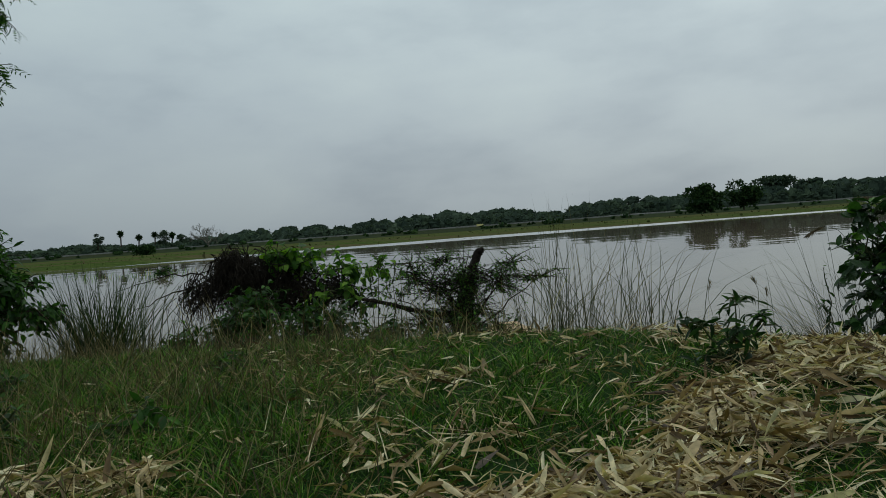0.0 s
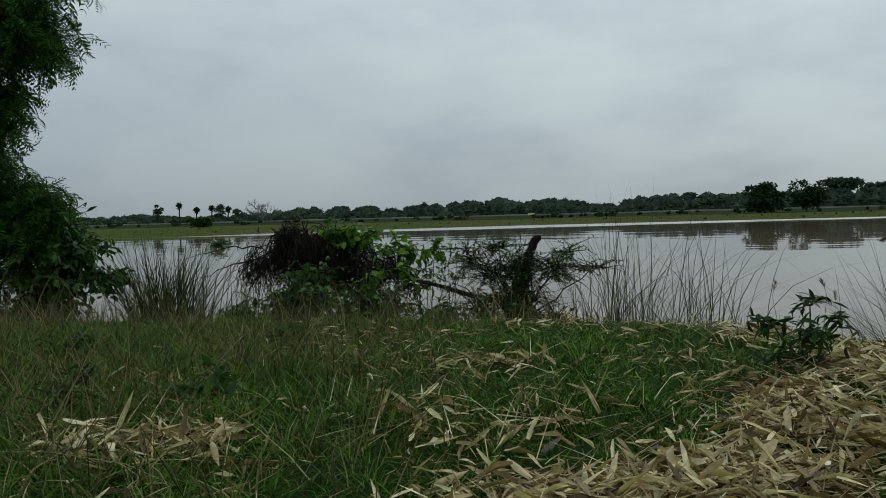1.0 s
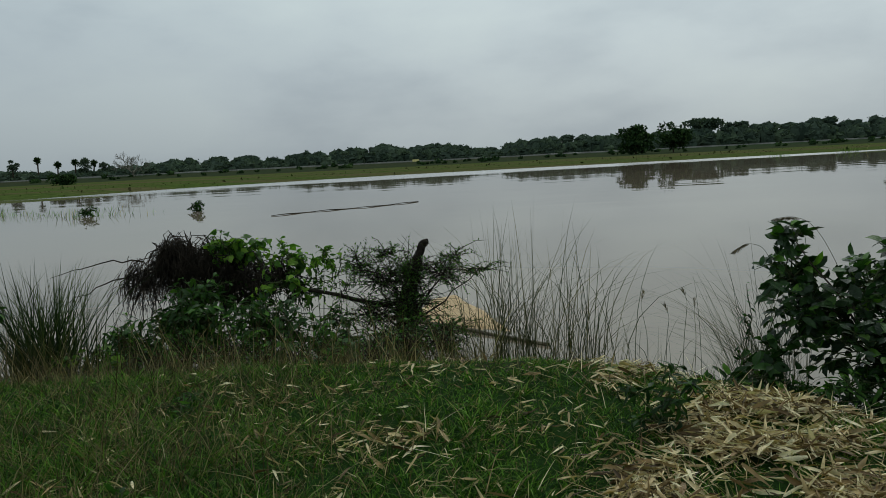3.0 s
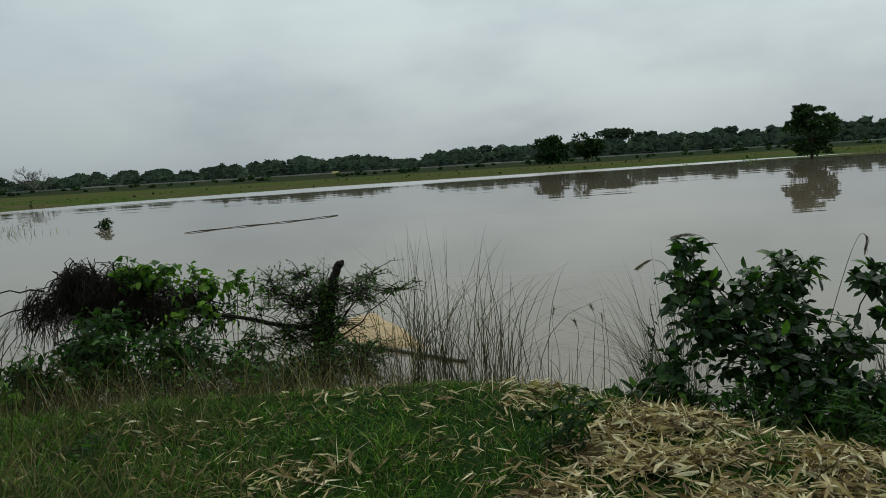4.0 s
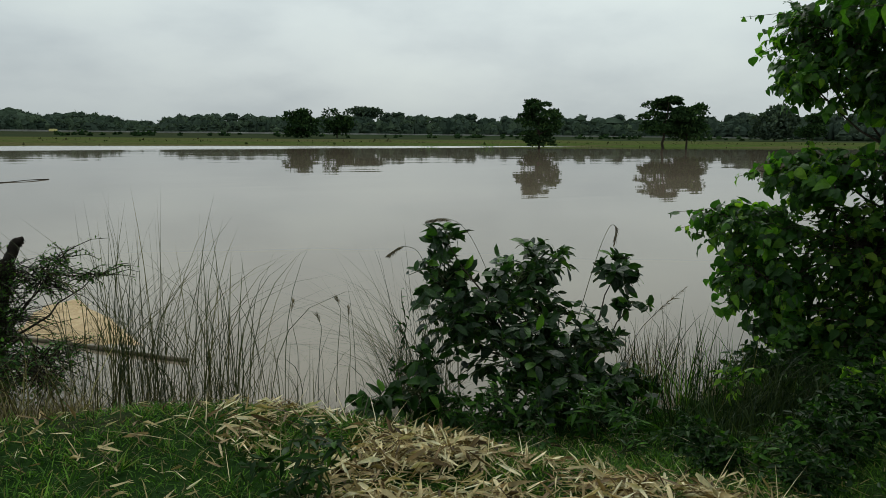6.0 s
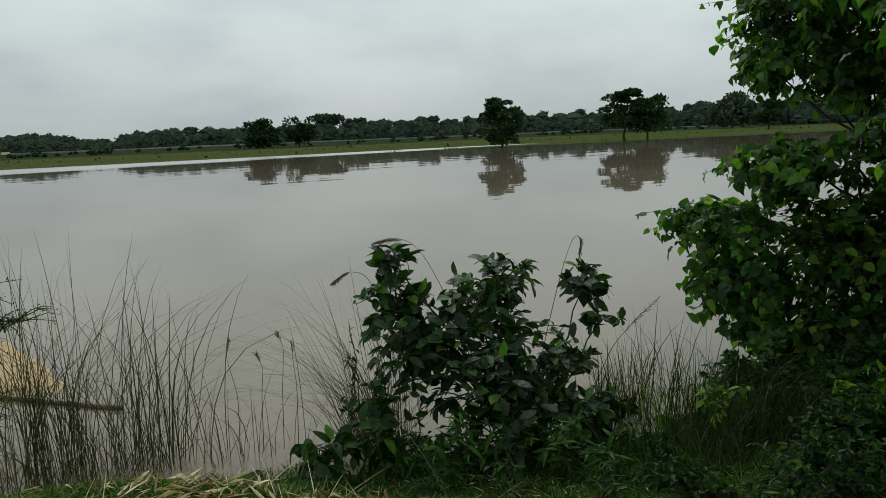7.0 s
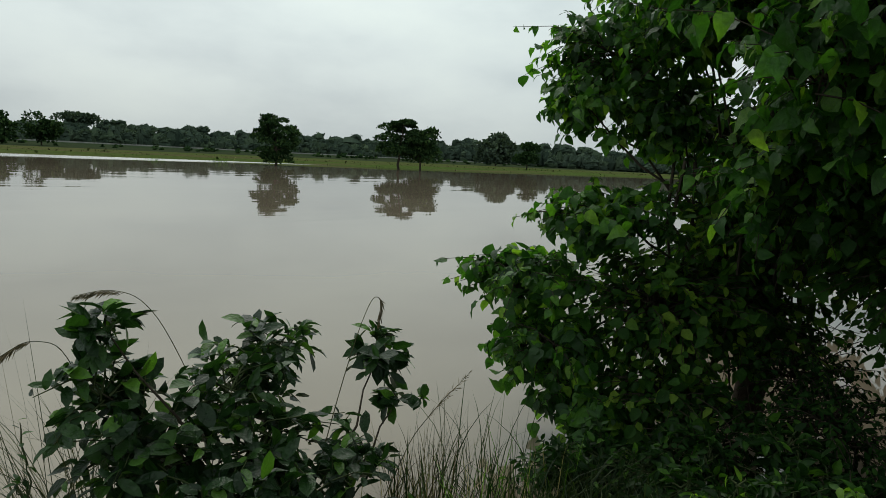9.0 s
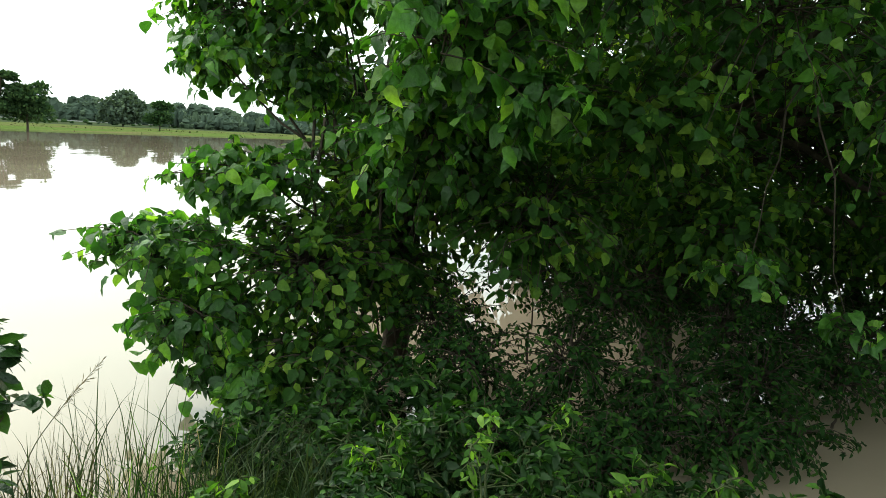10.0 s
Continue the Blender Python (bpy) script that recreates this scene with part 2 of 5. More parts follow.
WATER, water_tree, water_bsdf = surface("muddy_water")
spot = place_of(water_tree)
parts = water_tree.nodes.new("ShaderNodeSeparateXYZ")
water_tree.links.new(spot, parts.inputs[0])
silt = noise_of(water_tree, spot, 0.12, 4.0)
water_tree.nodes.remove(water_bsdf)
mud = water_tree.nodes.new("ShaderNodeBsdfDiffuse")
water_tree.links.new(ramp(water_tree, silt, [(0.3, (0.215, 0.174, 0.126)), (0.7, (0.266, 0.217, 0.160))]), mud.inputs["Color"])
gloss = water_tree.nodes.new("ShaderNodeBsdfGlossy")
mirror = wire(water_tree, "ShaderNodeFresnel", IOR=1.5)
skin = water_tree.nodes.new("ShaderNodeMixShader")
for socket, source in zip(skin.inputs, (mirror, mud, gloss)):
    water_tree.links.new(source.outputs[0], socket)
water_tree.links.new(skin.outputs[0], water_tree.nodes["Material Output"].inputs[0])
# Long lanes: smooth water near the bank, wind-ruffled water along the far shore.
lanes = wire(water_tree, "ShaderNodeMapping", Scale=(0.07, 0.36, 1.0))
water_tree.links.new(spot, lanes.inputs["Vector"])
swell = wire(water_tree, "ShaderNodeMapping", Scale=(0.14, 1.0, 1.0))
water_tree.links.new(spot, swell.inputs["Vector"])
waves = noise_of(water_tree, swell.outputs[0], 1.1, 2.0, 0.45)
calm = ramp(water_tree, noise_of(water_tree, lanes.outputs[0], 0.35, 3.0), [(0.46, (0.04, 0.04, 0.04)), (0.60, (0.9, 0.9, 0.9))])
reach = maths(water_tree, "MULTIPLY", parts.outputs[1], 0.01)
windy = ramp(water_tree, reach, [(0.0, (0.012, 0.012, 0.012)), (0.2, (0.02, 0.02, 0.02)), (0.36, (0.010, 0.010, 0.010)), (0.9, (0.008, 0.008, 0.008))])
broad = wire(water_tree, "ShaderNodeMapping", Scale=(0.08, 0.24, 1.0))
water_tree.links.new(spot, broad.inputs["Vector"])
bands = maths(water_tree, "MULTIPLY", noise_of(water_tree, broad.outputs[0], 1.0, 2.0, 0.5), ramp(water_tree, reach, [(0.12, (0, 0, 0)), (0.3, (0.055, 0.055, 0.055)), (0.6, (0.05, 0.05, 0.05)), (0.8, (0.02, 0.02, 0.02))]))
chop = maths(water_tree, "ADD", bands, maths(water_tree, "MULTIPLY", waves, maths(water_tree, "MULTIPLY", calm, windy)))
relief(water_tree, gloss, chop, 1.0, 0.35)
drift_in = maths(water_tree, "MULTIPLY", noise_of(water_tree, lanes.outputs[0], 0.6, 4.0), 0.16)
slant = maths(water_tree, "MULTIPLY", parts.outputs[0], -0.002)
ruffled = ramp(water_tree, maths(water_tree, "ADD", slant, maths(water_tree, "ADD", reach, drift_in)), [(0.0, (0.02, 0.02, 0.02)), (0.90, (0.025, 0.025, 0.025)), (0.94, (0.2, 0.2, 0.2))])
water_tree.links.new(ruffled, gloss.inputs["Roughness"])

# ---- building helpers ----


def make_mesh(name, chunks, mat, smooth=True):
    """A mesh from chunks of (points, faces); the faces of one chunk all have as many corners."""
    me = bpy.data.meshes.new(name)
    points, loops, starts, count, corner = [], [], [], 0, 0
    for verts, faces in chunks:
        verts, faces = np.asarray(verts, np.float32).reshape(-1, 3), np.asarray(faces, np.int32)
        points.append(verts)
        loops.append((faces + count).ravel())
        starts.append(corner + np.arange(len(faces), dtype=np.int32) * faces.shape[1])
        count, corner = count + len(verts), corner + faces.size
    points, loops, starts = np.concatenate(points), np.concatenate(loops).astype(np.int32), np.concatenate(starts).astype(np.int32)
    me.vertices.add(len(points))
    me.vertices.foreach_set("co", points.ravel())
    me.loops.add(len(loops))
    me.loops.foreach_set("vertex_index", loops)
    me.polygons.add(len(starts))
    me.polygons.foreach_set("loop_start", starts)
    me.polygons.foreach_set("use_smooth", np.full(len(starts), smooth))
    for m in mat if isinstance(mat, (list, tuple)) else [mat]:
        me.materials.append(m)
    me.update(calc_edges=True)
    me.validate()
    return me


def thing(name, base, label, category, group="", kind=""):
    ob = new(name)
    ob.location = base
    ob.empty_display_size = 0.2
    return tagged(ob, label, category, group, kind)


def part(name, chunks, mat, parent, label="", smooth=True, kind=""):
    """One mesh of its own under a thing; the chunks are in world metres."""
    at = np.array(parent.location)
    ob = new(name, make_mesh(name, [(np.asarray(v) - at, f) for v, f in chunks], mat, smooth))
    ob.parent = parent
    return tagged(ob, label, kind=kind)


def unit(v):
    return v / np.maximum(np.linalg.norm(v, axis=-1, keepdims=True), 1e-9)


def turned(along, up):
    """Turns whose y axis lies along a way and whose z axis is near another."""
    y = unit(along)
    x = unit(np.cross(y, up) + 1e-6)
    z = np.cross(x, y)
    return np.stack([x, y, z], -1)


def strewn(shape, places, turns, sizes):
    """Copies of a small shape (points, faces) as one chunk."""
    verts, faces = np.asarray(shape[0], float), np.asarray(shape[1])
    sizes = np.asarray(sizes, float).reshape(len(places), -1)
    v = np.einsum("nij,nkj->nki", turns, verts[None] * sizes[:, None, :]) + np.asarray(places)[:, None]
    f = faces[None] + (np.arange(len(places)) * len(verts))[:, None, None]
    return v.reshape(-1, 3), f.reshape(-1, faces.shape[1])


def tube(points, radii, sides=6):
    """A tapered round stem along points."""
    points, radii = np.asarray(points, float), np.broadcast_to(np.asarray(radii, float), len(points))
    way = unit(np.gradient(points, axis=0))
    side = unit(np.cross(way, (0.31, 0.22, 0.93)))
    over = np.cross(way, side)
    a = np.linspace(0, 2 * np.pi, sides, endpoint=False)
    ring = side[:, None] * np.cos(a)[None, :, None] + over[:, None] * np.sin(a)[None, :, None]
    v = (points[:, None] + ring * radii[:, None, None]).reshape(-1, 3)
    k, s = np.meshgrid(np.arange(len(points) - 1), np.arange(sides), indexing="ij")
    f = np.stack([k * sides + s, k * sides + (s + 1) % sides, (k + 1) * sides + (s + 1) % sides, (k + 1) * sides + s], -1)
    return v, f.reshape(-1, 4)


def bent(a, b, sag, rng, steps=6, wobble=0.0):
    """Points of a limb from a to b that bows by sag (up: plus)."""
    u = np.linspace(0, 1, steps)[:, None]
    a, b = np.asarray(a, float), np.asarray(b, float)
    line = a + (b - a) * u + np.array([0, 0, sag]) * (4 * u * (1 - u))
    line[1:-1] += rng.normal(0, wobble, (steps - 2, 3))
    return line


def leaf_shape(wide, waist, fold=0.18, droop=0.25, heart=0.0):
    """A leaf one long and `wide` broad, widest at `waist`, folded along its midrib and drooping at its tip."""
    ts = np.array([0.0, 0.18, 0.45, 0.75, 1.0])
    half = np.where(ts < waist, (ts / waist) ** 0.5, ((1 - ts) / (1 - waist)) ** 0.6) * wide / 2
    half[1] = max(half[1], heart * wide / 2)
    mid = np.stack([0 * ts, ts, -droop * ts**2], -1)
    left = np.stack([-half, ts - heart * 0.12 * (ts < 0.3), -droop * ts**2 + fold * half], -1)[1:4]
    right = left * (-1, 1, 1)
    v = np.concatenate([mid, left, right])
    f = [(0, 1, 5), (1, 2, 6), (1, 6, 5), (2, 3, 7), (2, 7, 6), (3, 4, 7)]
    f += [(0, 8, 1), (1, 9, 2), (1, 8, 9), (2, 10, 3), (2, 9, 10), (3, 10, 4)]
    return v, np.array(f)


def fine_leaf(wide, stations=9):
    """A broad heart-shaped leaf with wavy margins and a drooping tip."""
    ts = np.linspace(0, 1, stations)
    half = np.interp(ts, [0, 0.06, 0.14, 0.3, 0.45, 0.62, 0.8, 0.92, 1.0], [0.0, 0.62, 0.86, 1.0, 0.96, 0.78, 0.44, 0.15, 0.0]) * wide / 2
    drop = -0.42 * ts**2
    mid = np.stack([0 * ts, ts, drop], -1)
    sides = [np.stack([s * half, ts - 0.09 * (1 - ts) ** 8, drop + 0.16 * half + s * 0.02 * np.sin(9 * ts + 1.3 * s) + 0.036 * np.sin(15 * ts + s)], -1)[1:-1] for s in (-1, 1)]
    v, m = np.concatenate([mid, *sides]), stations - 2
    f = []
    for first, flip in ((stations, False), (stations + m, True)):
        rim = [0] + [first + k for k in range(m)] + [stations - 1]
        for k in range(stations - 1):
            for face in ((k, k + 1, rim[k + 1]), (k, rim[k + 1], rim[k])):
                if len(set(face)) == 3:
                    f.append(face if flip else face[::-1])
    return v, np.array(f)


FINE_HEART = fine_leaf(0.8, 10)
HEART = fine_leaf(0.8, 7)
OVATE = leaf_shape(0.46, 0.5, 0.2, 0.3)
NARROW = leaf_shape(0.24, 0.4, 0.2, 0.35)
COARSE = (np.array([(0, 0, 0), (0.25, 0.3, 0.05), (0.2, 0.68, -0.03), (0, 1, -0.22), (-0.2, 0.68, -0.03), (-0.25, 0.3, 0.05)]), np.array([(0, 1, 2), (0, 2, 3), (0, 3, 4), (0, 4, 5)]))
SPRIG = (np.array([(0, 0, 0), (0.28, 0.45, 0.05), (0, 1, -0.1), (-0.28, 0.45, 0.05)]), np.array([(0, 1, 2), (0, 2, 3)]))


def frond_shape(pairs=5, long=0.46):
    """A feathered leaf one long, of narrow leaflets in pairs."""
    v, f = [], []
    for n in range(pairs):
        t = 0.15 + 0.85 * n / (pairs - 1)
        size = long * (1 - 0.5 * abs(t - 0.4))
        for side in (-1, 1):
            k = len(v)
            y, z = t, -0.35 * t * t
            v += [(0, y, z), (side * size * 0.45, y + 0.02, z - 0.02), (side * size, y + size * 0.5, z - 0.1), (side * size * 0.4, y + size * 0.42, z - 0.02)]
            f += [(k, k + 1, k + 2), (k, k + 2, k + 3)]
    return np.array(v), np.array(f)


FROND = frond_shape()


def blades(rng, places, heights, widths, lean, curl, steps=4, bearing=None, point=1.5, late=2.0):
    """Grass blades as one chunk: each a tapering strip that leans and curls over."""
    n = len(places)
    places, heights = np.asarray(places, float), np.broadcast_to(heights, n)
    a = rng.uniform(0, 2 * np.pi, n) if bearing is None else bearing
    way = np.stack([np.cos(a), np.sin(a), 0 * a], -1)
    b = rng.uniform(0, 2 * np.pi, n)
    side = np.stack([np.cos(b), np.sin(b), 0 * b], -1) * (np.broadcast_to(widths, n) / 2)[:, None]
    lean, curl = np.broadcast_to(lean, n)[:, None], np.broadcast_to(curl, n)[:, None]
    u = np.linspace(0, 1, steps)[None]
    out, up = lean * u + curl * u**late, u * (1 - 0.35 * np.minimum(curl, 1.6) * u ** (late - 1))
    mid = places[:, None] + heights[:, None, None] * (way[:, None] * out[..., None] + np.array([0, 0, 1.0]) * up[..., None])
    taper = (1 - u**point)[..., None]
    other = mid + side[:, None] * taper
    v = np.concatenate([mid - side[:, None] * taper, other[:, 1:-1], other[:, :1]], 1)
    left = np.arange(steps)
    right = np.concatenate([[2 * steps - 2], np.arange(steps, 2 * steps - 2)])
    f = []
    for k in range(steps - 2):
        f += [(left[k], right[k], right[k + 1]), (left[k], right[k + 1], left[k + 1])]
    f += [(left[steps - 2], right[steps - 2], left[steps - 1])]
    faces = np.array(f)[None] + (np.arange(n) * (2 * steps - 1))[:, None, None]
    return v.reshape(-1, 3), faces.reshape(-1, 3)


# ---- the ground: near bank, river bed, far bank and levee in one sheet ----
LEVEL = -0.78
SHORE = np.array([(-3000, 420), (-400, 62), (-60, 16), (-14, 9.6), (-7, 7.6), (-4.4, 6.5), (-3, 6.3), (-1.4, 6.35), (0, 6.3), (1.2, 6.1), (2.4, 5.75), (3.4, 5.4),
                  (4.4, 4.9), (5.4, 4.85), (6.3, 4.3), (6.9, 3.3), (6.9, 2.2), (6.3, 1.2), (5.9, 0.4), (5.9, -0.8), (6.6, -2.4), (9, -6), (30, -24), (400, -150), (3000, -700)], float)
LAND = np.concatenate([SHORE, [(3000, -3000), (-3000, -3000)]])


def inland(x, y):
    """Metres from the near waterline, minus over the water."""
    x, y = np.broadcast_arrays(np.asarray(x, float), np.asarray(y, float))
    best, inside = np.full(x.shape, 1e9), np.zeros(x.shape, bool)
    for (ax, ay), (bx, by) in zip(SHORE[:-1], SHORE[1:]):
        u = np.clip(((x - ax) * (bx - ax) + (y - ay) * (by - ay)) / ((bx - ax) ** 2 + (by - ay) ** 2), 0, 1)
        best = np.minimum(best, np.hypot(x - ax - u * (bx - ax), y - ay - u * (by - ay)))
    for (ax, ay), (bx, by) in zip(LAND, np.roll(LAND, -1, 0)):
        cross = (ay > y) != (by > y)
        inside ^= cross & (x < (bx - ax) * (y - ay) / (by - ay if by != ay else 1e-9) + ax)
    return np.where(inside, best, -best)


def eased(u):
    u = np.clip(u, 0, 1)
    return u * u * (3 - 2 * u)


def far_shore(x):
    return np.interp(x, [-3000, -300, -60, -39, -28, -10, 0, 70, 100, 170, 400, 3000], [520, 95, 74, 78, 91, 100, 104, 106, 97, 90, 84, 60])


def ground_z(x, y):
    x, y = np.broadcast_arrays(np.asarray(x, float), np.asarray(y, float))
    s = inland(x, y)
    run = 1.8 + 2.0 * eased((x - 1.2) / 2.2)
    near = LEVEL + 0.8 * eased(s / run) + 0.25 * np.minimum(s, 0)
    near = near + 0.025 * np.sin(1.9 * x + 0.7) * np.cos(1.6 * y) * eased(s / 2)
    d = y - far_shore(x)
    far = LEVEL + np.where(d < 0, 0.06 * d, 0.45 * eased(d / 6) + 0.0033 * d)
    ridge = 200 - 0.06 * x
    far = far + 0.6 * eased(1 - np.maximum(np.abs(y - ridge) - 2.5, 0) / 7)
    z = np.where(s > -8, near, np.maximum(near, far))
    return np.maximum(z, LEVEL - 2.2)


def spread(parts):
    return np.unique(np.concatenate([np.arange(*p) for p in parts]).round(3))


gx = spread([(-3000, -600, 300), (-600, -120, 40), (-120, -16, 4), (-16, -7, 0.6), (-7, 9, 0.2), (9, 20, 0.6), (20, 200, 5), (200, 600, 40), (600, 3001, 300)])
gy = spread([(-3000, -400, 300), (-400, -40, 30), (-40, -6, 2), (-6, 10, 0.2), (10, 60, 2), (60, 130, 1.5), (130, 180, 5), (180, 224, 1.5), (224, 600, 30), (600, 3001, 300)])
X, Y = np.meshgrid(gx, gy, indexing="ij")
Z = ground_z(X, Y)
fine = (np.abs(X) < 9) & (np.abs(Y) < 10)
bumps = np.random.default_rng(3).normal(0, 0.012, X.shape)
Z = Z + np.where(fine, bumps, 0)
i, j = np.meshgrid(np.arange(len(gx) - 1), np.arange(len(gy) - 1), indexing="ij")
n = len(gy)
quads = np.stack([i * n + j, (i + 1) * n + j, (i + 1) * n + j + 1, i * n + j + 1], -1).reshape(-1, 4)
ground_mesh = make_mesh("ground", [(np.stack([X, Y, Z], -1).reshape(-1, 3), quads)], [SOIL, MEADOW, ROAD, LEVEE])
cx, cy = (X[:-1, :-1] + X[1:, 1:]).ravel() / 2, (Y[:-1, :-1] + Y[1:, 1:]).ravel() / 2
kinds = np.where((cy > 55) | (np.abs(cx) > 16) | (cy < -6), 1, 0)
kinds = np.where(cy > 150 - 0.06 * cx, 3, kinds)
kinds = np.where((np.abs(cy - (200 - 0.06 * cx)) < 1.6) & (np.abs(cx) < 600), 2, kinds)
ground_mesh.polygons.foreach_set("material_index", kinds.astype(np.int32))
tagged(new("ground", ground_mesh), "grassy earth river bank with a levee beyond the river", "ground", kind="structure")

wx = [-3000, -300, -40, 0, 40, 300, 3000]
wy = [-900, -40, 0, 20, 60, 120, 200, 900]
X, Y = np.meshgrid(wx, wy, indexing="ij")
i, j = np.meshgrid(np.arange(len(wx) - 1), np.arange(len(wy) - 1), indexing="ij")
n = len(wy)
quads = np.stack([i * n + j, (i + 1) * n + j, (i + 1) * n + j + 1, i * n + j + 1], -1).reshape(-1, 4)
river = new("water", make_mesh("water", [(np.stack([X, Y, 0 * X + LEVEL], -1).reshape(-1, 3), quads)], WATER))
tagged(river, "broad muddy brown flooded river, nearly calm", "river", kind="structure")


def on_ground(x, y):
    return np.stack([x, y, ground_z(x, y)], -1)


# ---- plants: sprays of leaves on twigs ----


def sprays(rng, lobes, per_twig, size, droop=0.5, outer=0.7, spread_of=0.25, first=0.3, ragged=0.16):
    """Twigs that fill lobes (centre, radii, twigs) and the leaves along them: twig chunks, then places, turns and sizes of the leaves."""
    twigs, places, alongs, ups, sizes = [], [], [], [], []
    for cx, cy, cz, rx, ry, rz, count in lobes:
        c, r = np.array([cx, cy, cz]), np.array([rx, ry, rz])
        ways = unit(rng.normal(0, 1, (count, 3)))
        ends = c + r * ways * (outer + (1 - outer) * rng.random((count, 1)) ** 0.5) * (0.96 + ragged * rng.uniform(-1.2, 1.2, (count, 1)) + 1.3 * ragged * (rng.random((count, 1)) < 0.12))
        begins = c + r * ways * 0.1 + rng.normal(0, 0.12, (count, 3)) * r
        for a, b in zip(begins, ends):
            sag = 0.12 * np.linalg.norm(b - a)
            line = bent(a, b, sag, rng, 4, 0.01)
            twigs.append(tube(line, np.linspace(0.006, 0.002, 4) * (1 + 2 * size), 3))
            u = np.linspace(first, 1.0, per_twig) + rng.uniform(-0.04, 0.04, per_twig)
            spots = np.stack([np.interp(u, np.linspace(0, 1, 4), line[:, k]) for k in range(3)], -1)
            way = unit(b - a)
            hand = unit(np.cross(way, (0, 0, 1.0)) + 1e-6)
            flip = np.where(np.arange(per_twig) % 2, 1.0, -1.0)[:, None]
            along = way * 0.55 + hand * flip * 0.75 + rng.normal(0, 0.5, (per_twig, 3)) + np.array([0, 0, -droop])
            places.append(spots + rng.normal(0, spread_of * size * 0.3, (per_twig, 3)))
            alongs.append(along)
            ups.append(np.array([0, 0, 1.0]) + way * 0.7 + rng.normal(0, 0.55, (per_twig, 3)))
            sizes.append(size * rng.uniform(0.45, 1.25, per_twig))
    return twigs, np.concatenate(places), turned(np.concatenate(alongs), np.concatenate(ups)), np.concatenate(sizes)


def uneven(sizes):
    """Leaf sizes along three axes: broad and narrow, flat and drooping ones."""
    k = np.arange(len(sizes))
    return np.stack([sizes * (0.98 + 0.2 * np.sin(k * 12.9898)), sizes, sizes * (1.25 + 0.85 * np.sin(k * 78.233))], -1)


def leaf_objects(name, shape, mat, parent, places, turns, sizes, holders=()):
    """Leaves that can be told apart, each an object on one shared mesh."""
    me = make_mesh(name, [shape], mat)
    at = Vector(parent.location)
    for p, r, s in zip(places, turns, uneven(sizes)):
        ob = new(name, me)
        ob.parent = min(holders, key=lambda pair: np.linalg.norm(p - pair[1]))[0] if holders else parent
        ob.matrix_basis = Matrix.Translation(Vector(p) - at) @ Matrix(r.tolist()).to_4x4() @ Matrix.Diagonal((*s, 1))


def foliage(parent, shape, mat, places, turns, sizes, single=0, near=(2.0, 2.3, 1.4), name="leaf", plain=None, holders=()):
    """The leaves of a plant: the nearest ones as objects, all others joined."""
    order = np.argsort(np.linalg.norm(places - np.array(near), axis=1))
    one, rest = order[:single], order[single:]
    if single:
        leaf_objects(name, shape, mat, parent, places[one], turns[one], sizes[one], holders)
    if len(rest):
        part("foliage", [strewn(plain or shape, places[rest], turns[rest], uneven(sizes[rest]))], mat, parent, kind="stuff")


def limbs(parent, rng, root, lobes, thick, mat, sag=0.2, wobble=0.05, name="limb"):
    """A limb to each lobe; gives back the limbs and their ends."""
    made = []
    for cx, cy, cz, *_ in lobes:
        end = np.array([cx, cy, cz])
        line = bent(root, end, sag * rng.uniform(0.2, 1.0), rng, 7, wobble)
        made.append((part(name, [tube(line, np.linspace(thick, thick * 0.3, 7), 6)], mat, parent), end))
    return made


# the broad-leaved tree that leans out over the water
rng = np.random.default_rng(11)
base = (8.5, 4.1, float(ground_z(8.5, 4.1)) - 0.05)
tree = thing("broadleaf_tree", base, "dense green broadleaf tree with heart-shaped leaves standing in flood water", "tree", "trees at the bank")
edge_lobes = [(8.0, 5.5, 2.5, 0.9, 0.85, 0.48, 110), (8.6, 5.15, 3.3, 1.0, 1.0, 0.7, 130), (7.55, 5.5, 2.05, 0.3, 0.35, 0.16, 18), (7.95, 4.95, 1.9, 0.42, 0.5, 0.36, 70), (8.35, 5.1, 2.15, 0.45, 0.5, 0.35, 60), (8.05, 5.9, 2.1, 0.4, 0.35, 0.3, 45), (7.3, 5.15, 1.08, 0.66, 0.7, 0.32, 90),
              (7.06, 5.65, 0.5, 0.64, 0.75, 0.28, 105), (6.9, 5.3, -0.02, 0.56, 0.62, 0.36, 105), (6.95, 4.95, -0.42, 0.5, 0.5, 0.3, 75), (9.3, 5.6, 4.3, 1.2, 1.2, 0.9, 110), (6.9, 4.7, -0.62, 0.45, 0.4, 0.2, 46),
              (6.6, 3.2, 3.1, 1.2, 1.2, 0.7, 130), (7.7, 4.5, 2.75, 0.8, 0.8, 0.5, 100), (7.0, 3.55, 1.45, 0.65, 0.6, 0.55, 90)]
front_lobes = [(6.35, 3.2, 2.05, 0.75, 0.7, 0.5, 75), (6.3, 2.7, 1.75, 0.4, 0.4, 0.3, 26)]
body_lobes = [(8.25, 4.3, 1.05, 0.8, 0.85, 0.75, 260), (7.5, 4.6, 0.35, 0.8, 0.9, 0.6, 260), (8.3, 3.5, 2.7, 1.3, 1.3, 1.0, 300), (7.5, 3.5, 1.4, 0.85, 0.9, 0.8, 260), (7.2, 4.4, -0.3, 0.6, 0.7, 0.3, 140),
              (8.2, 3.8, 4.4, 1.8, 1.9, 0.9, 220), (7.8, 4.2, 3.15, 0.9, 0.9, 0.7, 170), (8.2, 4.2, 0.2, 0.9, 0.9, 0.6, 200), (7.6, 2.8, 0.9, 0.9, 0.8, 0.6, 200)]
